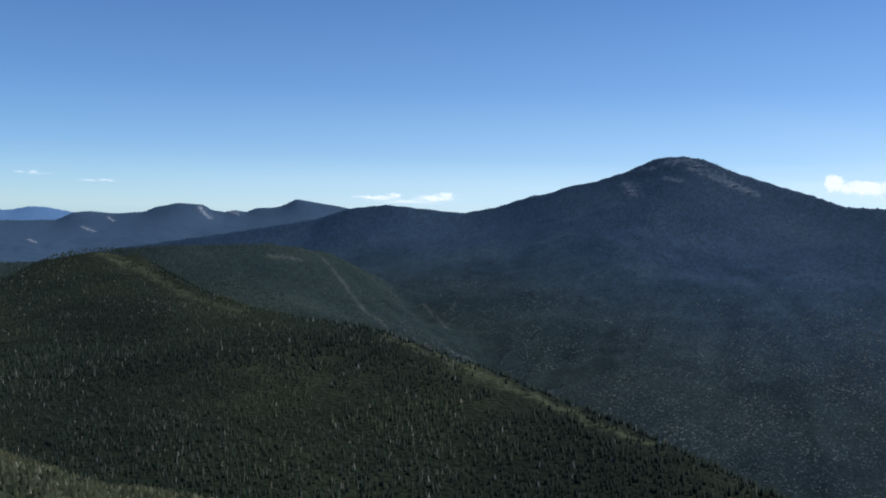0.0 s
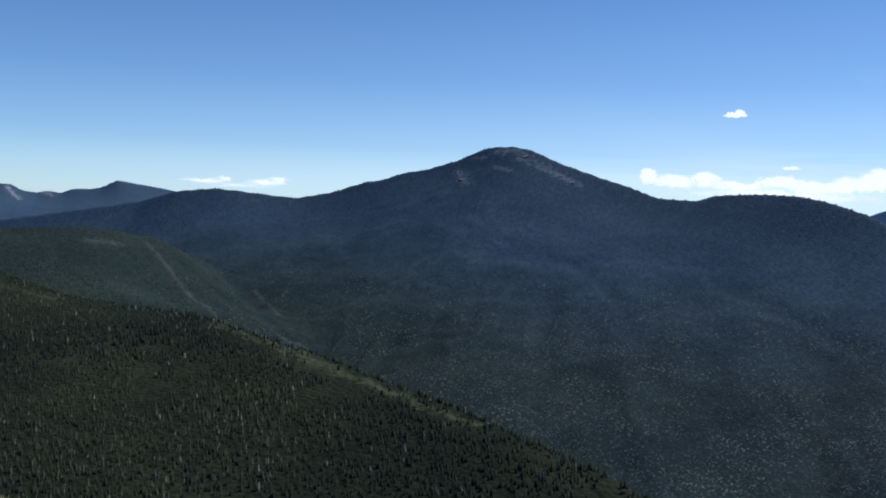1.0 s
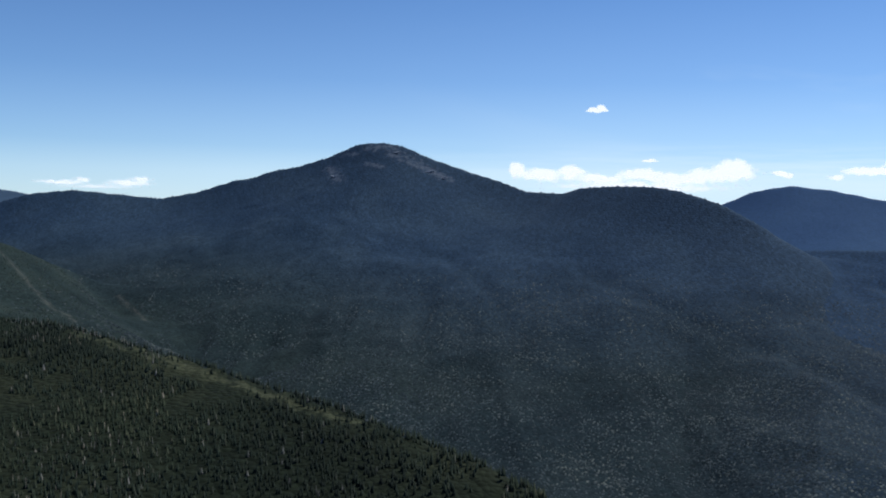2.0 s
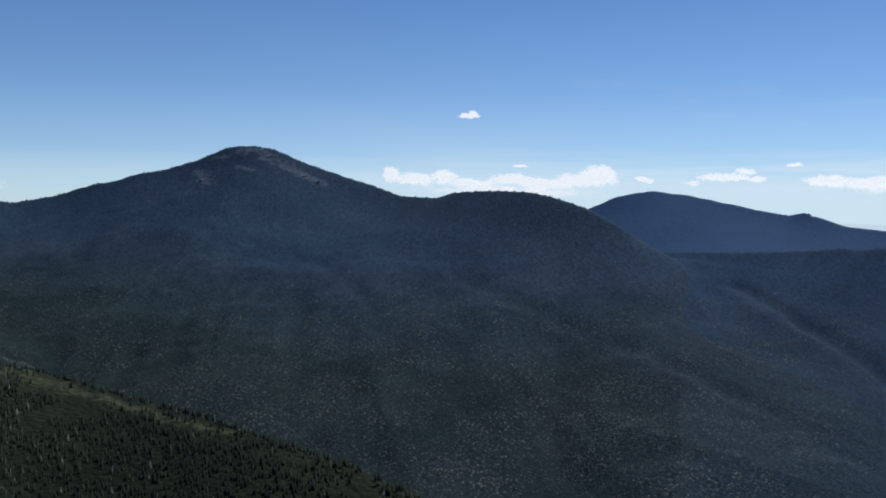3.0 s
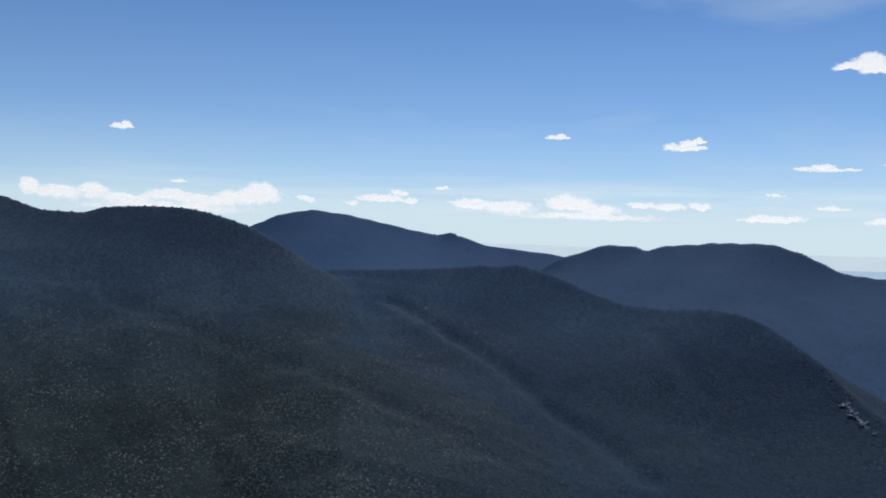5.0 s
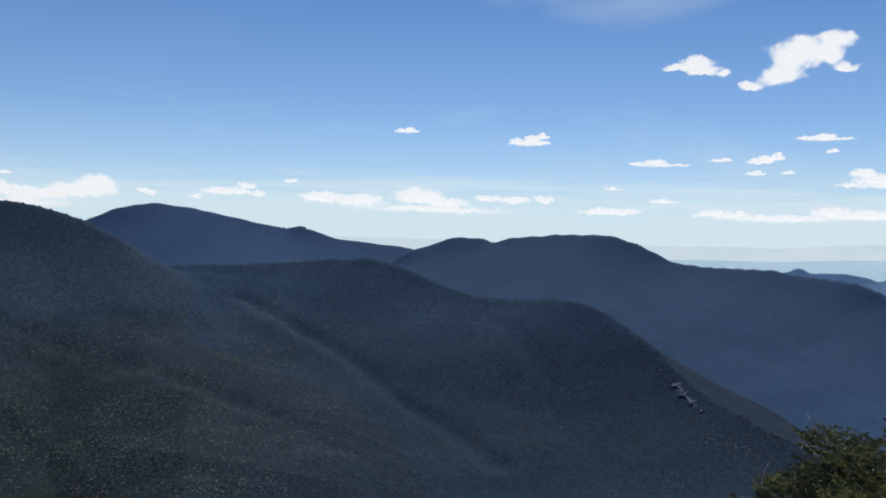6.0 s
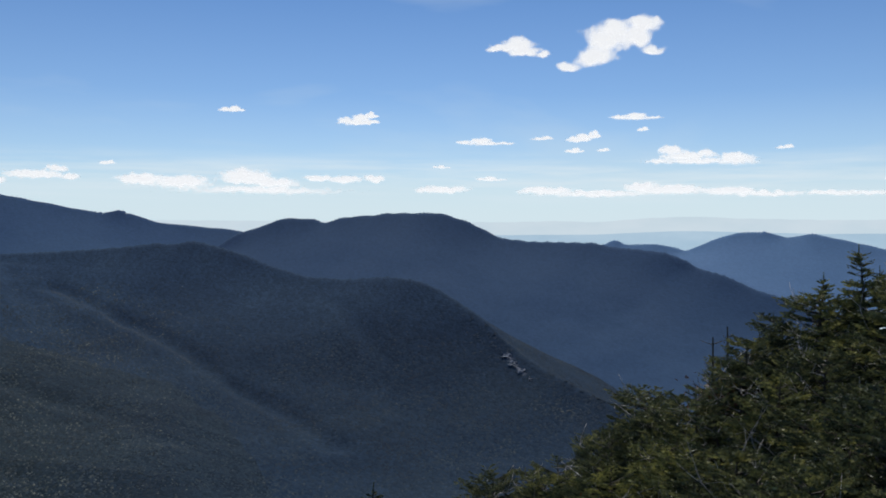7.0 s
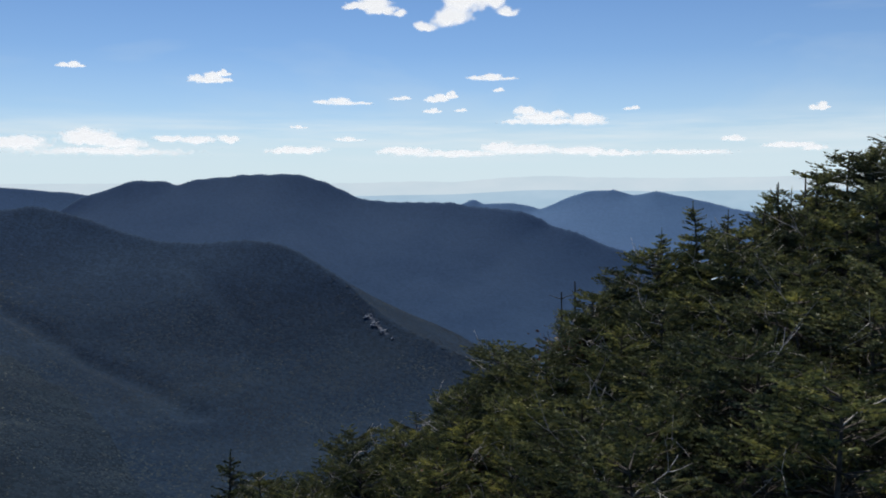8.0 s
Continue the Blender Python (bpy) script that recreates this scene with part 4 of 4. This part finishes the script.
def brush(path, g, length, step, width=0.011):
    """Needles standing out round a twig, denser above: thin triangles."""
    path = np.asarray(path, float)
    seg = np.linalg.norm(np.diff(path, axis=0), axis=1)
    total = seg.sum()
    n_n = max(6, int(total / step))
    at = np.sort(g.uniform(0.02, 1.0, n_n)) * total
    cum = np.r_[0, np.cumsum(seg)]
    p = np.stack([np.interp(at, cum, path[:, k]) for k in range(3)], -1)
    d = path[-1] - path[0]
    d /= np.linalg.norm(d) + 1e-9
    side = np.cross(d, (0, 0, 1.0))
    side /= np.linalg.norm(side) + 1e-9
    up = np.cross(side, d)
    phi = g.uniform(-0.5, np.pi + 0.5, n_n)
    out = np.cos(phi)[:, None] * side + np.sin(phi)[:, None] * up * 0.3 + d * g.uniform(0.3, 0.8, n_n)[:, None]
    out *= (length * g.uniform(0.7, 1.2, n_n))[:, None]
    across = np.cross(out, d + g.normal(0, 0.3, (n_n, 3)))
    across *= (width / (np.linalg.norm(across, axis=1) + 1e-9))[:, None]
    v = np.stack([p - across, p + across, p + out], 1).reshape(-1, 3)
    return v, np.arange(len(v)).reshape(-1, 3)


def fir(seed, tall, spread, round_top=0.42, thin=1.0, bare_to=0.62):
    """A wind-stunted fir: trunk, needled boughs in whorls, grey dead limbs below."""
    g = np.random.default_rng(seed)
    root = new("fir_tree")
    zs = np.linspace(0, tall, 9)
    lean = g.normal(0, 0.05, 2)
    bend = np.stack([lean[0] * zs + 0.03 * np.sin(zs * 3 + seed), lean[1] * zs + 0.03 * np.cos(zs * 2.4 + seed), zs], -1)
    trunk = tube(bend, np.linspace(0.045 * tall / 2, 0.005, 9), 6)
    wood, green, dead = [], [], []
    z = 0.08 * tall
    while z < tall * 0.985:
        k = z / tall
        whorl = g.integers(7, 10) if k < 0.85 else g.integers(4, 6)
        for i in range(whorl):
            az = g.uniform(0, 6.283)
            reach = spread * (1 - k) ** round_top * g.uniform(0.6, 1.12) + 0.05
            p0 = np.array([np.interp(z, zs, bend[:, 0]), np.interp(z, zs, bend[:, 1]), z + g.uniform(-0.02, 0.02)])
            d = np.array([math.cos(az), math.sin(az), 0.0])
            t = np.linspace(0, 1, 5)[:, None]
            rise = g.uniform(-0.08, 0.12) + 0.7 * max(0, k - 0.6)
            path = p0 + d * reach * t + np.array([0, 0, 1.0]) * (rise * reach * t + 0.20 * reach * t * t)
            chance = g.random()
            bare = chance < (0.92 if k < bare_to - 0.18 else 0.5 if k < bare_to else 0.13 if k < 0.9 else 0.0)
            if bare:
                if k < bare_to:
                    path = p0 + (path - p0) * 0.8
                else:
                    path = p0 + (path - p0) * np.array([1.0, 1.0, 1.6]) + np.array([0, 0, 0.12]) * t
                path[1:] += g.normal(0, 0.03, (4, 3))
                limb = [tube(path, np.linspace(0.008, 0.003, 5), 3)]
                for q in (1, 2, 3, 3):
                    way = (d * 0.5 + g.normal(0, 0.6, 3)) * reach * 0.45
                    tw = path[q] + np.linspace(0, 1, 4)[:, None] * way + np.linspace(0, 1, 4)[:, None] ** 2 * g.normal(0, 0.08, 3)
                    limb.append(tube(tw, (0.0045, 0.0035, 0.003, 0.002), 3))
                dead.append((k < bare_to, joined(limb)))
                continue
            wood.append(tube(path, np.linspace(0.009, 0.0025, 5), 3))
            green.append(brush(path[1:] if reach > 0.2 else path, g, 0.042, 0.010 * thin))
            sidev = np.cross(d, (0, 0, 1.0))
            n_tw = int(reach / 0.042)
            for j in range(n_tw):
                u = 0.26 + 0.74 * (j + g.random()) / max(n_tw, 1)
                base = np.array([np.interp(u, t[:, 0], path[:, c]) for c in range(3)])
                ln = reach * 0.46 * (1.12 - u) * g.uniform(0.7, 1.3) + 0.06
                way = sidev * (1 if j % 2 else -1) * 0.8 + d * 0.75 + np.array([0, 0, g.uniform(-0.05, 0.18)])
                tw = base + np.linspace(0, 1, 3)[:, None] * way * ln
                tw[2, 2] += 0.02
                green.append(brush(tw, g, 0.036, 0.0100 * thin))
        z += tall * (g.uniform(0.07, 0.10) if k < 0.8 else g.uniform(0.035, 0.055)) * (1.0 if bare_to > 0.5 else 0.62)
    lead = np.stack([np.full(3, bend[-1, 0]), np.full(3, bend[-1, 1]), np.linspace(tall * 0.93, tall * 1.03, 3)], -1)
    green.append(brush(lead, g, 0.024, 0.005))
    part("trunk", tri_mesh("trunk", *joined([trunk] + wood), M_bark, True), root)
    part("crown", tri_mesh("crown", *joined(green), M_fir), root)
    dead.sort(key=lambda e: e[0])
    if dead[9:]:
        rest = part("deadwood", tri_mesh("deadwood", *joined([limb for _, limb in dead[9:]]), M_bark, True), root)
        tagged(rest, "bare grey lower twigs", kind="stuff")
    for _, limb in dead[:9]:
        part("dead_limb", tri_mesh("dead_limb", *limb, M_dead, True), root, "bare grey dead limb")
    return tagged(root, "wind-stunted green balsam fir on the summit bank", "fir tree", "summit firs")


VARIANTS = [(fir(100 + i, h, w, r), h) for i, (h, w, r) in enumerate(((2.1, 0.72, 0.38), (2.2, 0.80, 0.33), (1.9, 0.74, 0.31), (2.15, 0.64, 0.42), (1.8, 0.78, 0.29), (2.0, 0.68, 0.36)))]
VARIANTS += [(fir(120, 2.6, 0.34, 0.75, 1.0, 0.3), 2.6), (fir(121, 2.7, 0.44, 0.7, 1.0, 0.3), 2.7)]
VARIANTS += [(fir(130 + i, 2.0, 0.85, 0.3, 1.0, 0.84), 2.0) for i in range(2)]
PLACES = []
g = np.random.default_rng(21)
for _ in range(6000):
    a, r = g.uniform(58, 124), math.sqrt(g.uniform(6.4 ** 2, 15.2 ** 2))
    x, y = r * math.sin(radians(a)), r * math.cos(radians(a))
    if all((x - px) ** 2 + (y - py) ** 2 > 0.54 ** 2 for px, py, *_ in PLACES):
        inner = r < 9.4 and a > 80 and g.random() < 0.85
        PLACES.append((x, y, 2.1 * g.uniform(0.82, 1.04), int(g.integers(8, 10)) if inner else int(g.integers(6))))
# taller tops along the skyline of the bank: bearing, distance, top's height angle
for i, (a, r, el) in enumerate(((94.55, 13.4, -3.4), (97.5, 13.2, -1.7), (99.3, 13.5, -2.1), (101.1, 13.0, -1.3), (98.4, 13.6, -2.9), (102.6, 13.2, -0.6), (104.2, 12.8, 0.3), (106.6, 12.8, 1.65), (108.0, 12.6, 2.4),
                               (105.4, 13.0, 0.5), (66.9, 11.5, -17.8), (91.3, 13.2, -6.5), (95.6, 13.3, -3.9), (110.0, 12.5, 3.0))):
    x, y, _ = bearing(a, 0, r)
    PLACES.append((x, y, r * math.tan(radians(el)) - float(own_summit(np.array([x]), np.array([y]))[0]), 6 + (i % 2)))
first = {}
for i, (x, y, tall, j) in enumerate(PLACES):
    root, h = VARIANTS[j]
    z = float(own_summit(np.array([x]), np.array([y]))[0]) - 0.03
    k = tall / h
    m = pose(x, y, z, g.uniform(-9, 9), g.uniform(-9, 9), g.uniform(0, 360)) @ Matrix.Diagonal((k * g.uniform(0.9, 1.15), k * g.uniform(0.9, 1.15), k, 1))
    if j in first:
        copy_thing(root, m)
    else:
        first[j] = m
for j, m in first.items():
    VARIANTS[j][0].matrix_basis = m


# ---- rock outcrops and a few turning shrubs ----
M_rock, n, l, b = mat("bare_rock", 0.85, 0.2)
co = n.new("ShaderNodeTexCoord").outputs["Object"]
veins = tex(n, l, "Noise", 0.22, 6.0, co)
l.new(ramp(n, l, veins.outputs["Fac"], ((0.3, (0.12, 0.15, 0.19)), (0.5, (0.26, 0.29, 0.34)), (0.7, (0.44, 0.47, 0.52)))), b.inputs["Base Color"])
bump(n, l, b, veins.outputs["Fac"], 0.7, 1.5)
M_ledge, n, l, b = mat("lichened_ledge", 0.9, 0.1)
veins = tex(n, l, "Noise", 0.15, 6.0, n.new("ShaderNodeTexCoord").outputs["Object"])
l.new(ramp(n, l, veins.outputs["Fac"], ((0.3, (0.13, 0.15, 0.18)), (0.5, (0.22, 0.24, 0.28)), (0.7, (0.34, 0.36, 0.40)))), b.inputs["Base Color"])


def outcrop(place, wide, tall, blocks, seed, label, material):
    """A broken ledge of slabs standing a little out of the slope."""
    g = np.random.default_rng(seed)
    root = new("rock_outcrop")
    root.location = place
    aside = np.array([place[1], -place[0], 0.0]) / math.hypot(place[0], place[1])
    out = -np.array([place[0], place[1], 0.0]) / math.hypot(place[0], place[1])
    for i in range(blocks):
        v = BALL_V * np.array([1, 1, 1]) * g.uniform(0.5, 1.0)
        v = np.sign(v) * np.abs(v) ** 0.7 * (1 + 0.25 * g.normal(0, 1, (len(v), 1)) * 0.6)
        size = wide / blocks ** 0.5 * g.uniform(0.25, 0.55)
        shape = aside[None] * (v[:, :1] * size * 1.3) + out[None] * (v[:, 1:2] * size * 0.8) + np.array([[0, 0, 1.0]]) * (v[:, 2:] * size * 0.4)
        u, w = g.uniform(-0.5, 0.5), g.uniform(-0.5, 0.5)
        part("block", tri_mesh("block", shape + aside * (u + 0.5 * w) * wide * 0.7 - out * (w * tall * 1.6) + np.array([0, 0, w * tall * 0.75]), BALL_F, material), root)
    return tagged(root, label, "rock", "bare ledges")


for i, (a, e, w) in enumerate(((76.15, -9.25, 21), (76.6, -9.75, 20), (77.2, -10.25, 17), (77.8, -10.75, 11))):
    outcrop(seen_from_top(SPUR, a, e, 1300, 2300), w, 9, 16, 1 + i, "small pale grey cliff on the wooded spur", M_rock)
for i, (a, e, w) in enumerate(((12.4, 1.7, 30), (12.0, 2.2, 22), (18.7, 2.15, 34), (19.6, 1.75, 28), (16.6, 3.4, 26))):
    outcrop(seen_from_top(MAIN, a, e, 2300, 3200), w, 12, 12, 10 + i, "weathered grey ledge near the mountain's bare top", M_ledge)
M_leaf, n, l, b = mat("turning_leaf", 0.6, 0.3)
isl = n.new("ShaderNodeNewGeometry").outputs["Random Per Island"]
l.new(ramp(n, l, isl, ((0.0, (0.10, 0.030, 0.018)), (0.5, (0.17, 0.055, 0.028)), (1.0, (0.16, 0.12, 0.045)))), b.inputs["Base Color"])


def shrub(x, y, tall, seed):
    """A small broadleaf shrub in autumn red: several stems, a few hundred leaves."""
    g = np.random.default_rng(seed)
    z = float(own_summit(np.array([x]), np.array([y]))[0])
    root = new("shrub")
    root.location = (x, y, z)
    leaves = []
    for _ in range(9):
        a, lean = g.uniform(0, 6.28), g.uniform(0.1, 0.5)
        t = np.linspace(0, 1, 5)[:, None]
        path = np.array([math.cos(a) * lean, math.sin(a) * lean, 1.0]) * t * tall + g.normal(0, 0.03, (5, 3)) * t
        part("stem", tri_mesh("stem", *tube(path, np.linspace(0.010, 0.003, 5), 4), M_bark, True), root)
        for _ in range(46):
            p = path[-1] + (path[1] - path[-1]) * g.uniform(0, 0.5) + g.normal(0, 0.10, 3)
            d, e = g.normal(0, 1, 3), g.normal(0, 1, 3)
            d, e = d / np.linalg.norm(d) * 0.045, e / np.linalg.norm(e) * 0.022
            leaves.append((np.array([p, p + d * 0.5 + e, p + d, p + d * 0.5 - e]), np.array([[0, 1, 2], [0, 2, 3]])))
    part("foliage", tri_mesh("foliage", *joined(leaves), M_leaf), root, "red-brown autumn leaves")
    return tagged(root, "low autumn shrub with red-brown leaves among the firs", "shrub", "turning shrubs")


for i, (a, r, tall) in enumerate(((90.4, 12.9, 1.55), (91.2, 12.7, 1.5), (84.0, 10.6, 1.6), (79.5, 10.2, 1.6), (70.0, 9.8, 1.7))):
    x, y, _ = bearing(a, 0, r)
    shrub(x, y, tall, 60 + i)


def dead_pole(az, dist, el, seed):
    """The bare bleached stem of a dead fir with a few broken stubs."""
    g = np.random.default_rng(seed)
    x, y, _ = bearing(az, 0, dist)
    z = float(own_summit(np.array([x]), np.array([y]))[0])
    tall = dist * math.tan(radians(el)) - z
    root = new("dead_fir")
    root.location = (x, y, z)
    zs = np.linspace(-0.05, tall, 8)
    stem = np.stack([0.02 * np.sin(2 * zs + seed), 0.02 * np.cos(1.7 * zs), zs], -1)
    part("trunk", tri_mesh("trunk", *tube(stem, np.linspace(0.035, 0.010, 8), 6), M_bark, True), root)
    for _ in range(11):
        k = g.uniform(0.45, 0.97)
        a = g.uniform(0, 6.28)
        way = np.array([math.cos(a), math.sin(a), g.uniform(0.0, 0.6)]) * g.uniform(0.06, 0.22)
        p = np.array([np.interp(k * tall, zs, stem[:, c]) for c in range(3)])
        path = p + np.linspace(0, 1, 4)[:, None] * way + np.linspace(0, 1, 4)[:, None] ** 2 * g.normal(0, 0.04, 3)
        part("stub", tri_mesh("stub", *tube(path, (0.007, 0.006, 0.004, 0.003), 4), M_bark, True), root)
    return tagged(root, "slender dead fir with bare broken stubs", "dead tree", "dead firs")


for i, (a, r, el) in enumerate(((88.87, 13.0, -7.4), (89.73, 13.1, -6.7), (103.4, 13.3, 0.2), (101.9, 13.4, -0.4))):
    dead_pole(a, r, el, 80 + i)
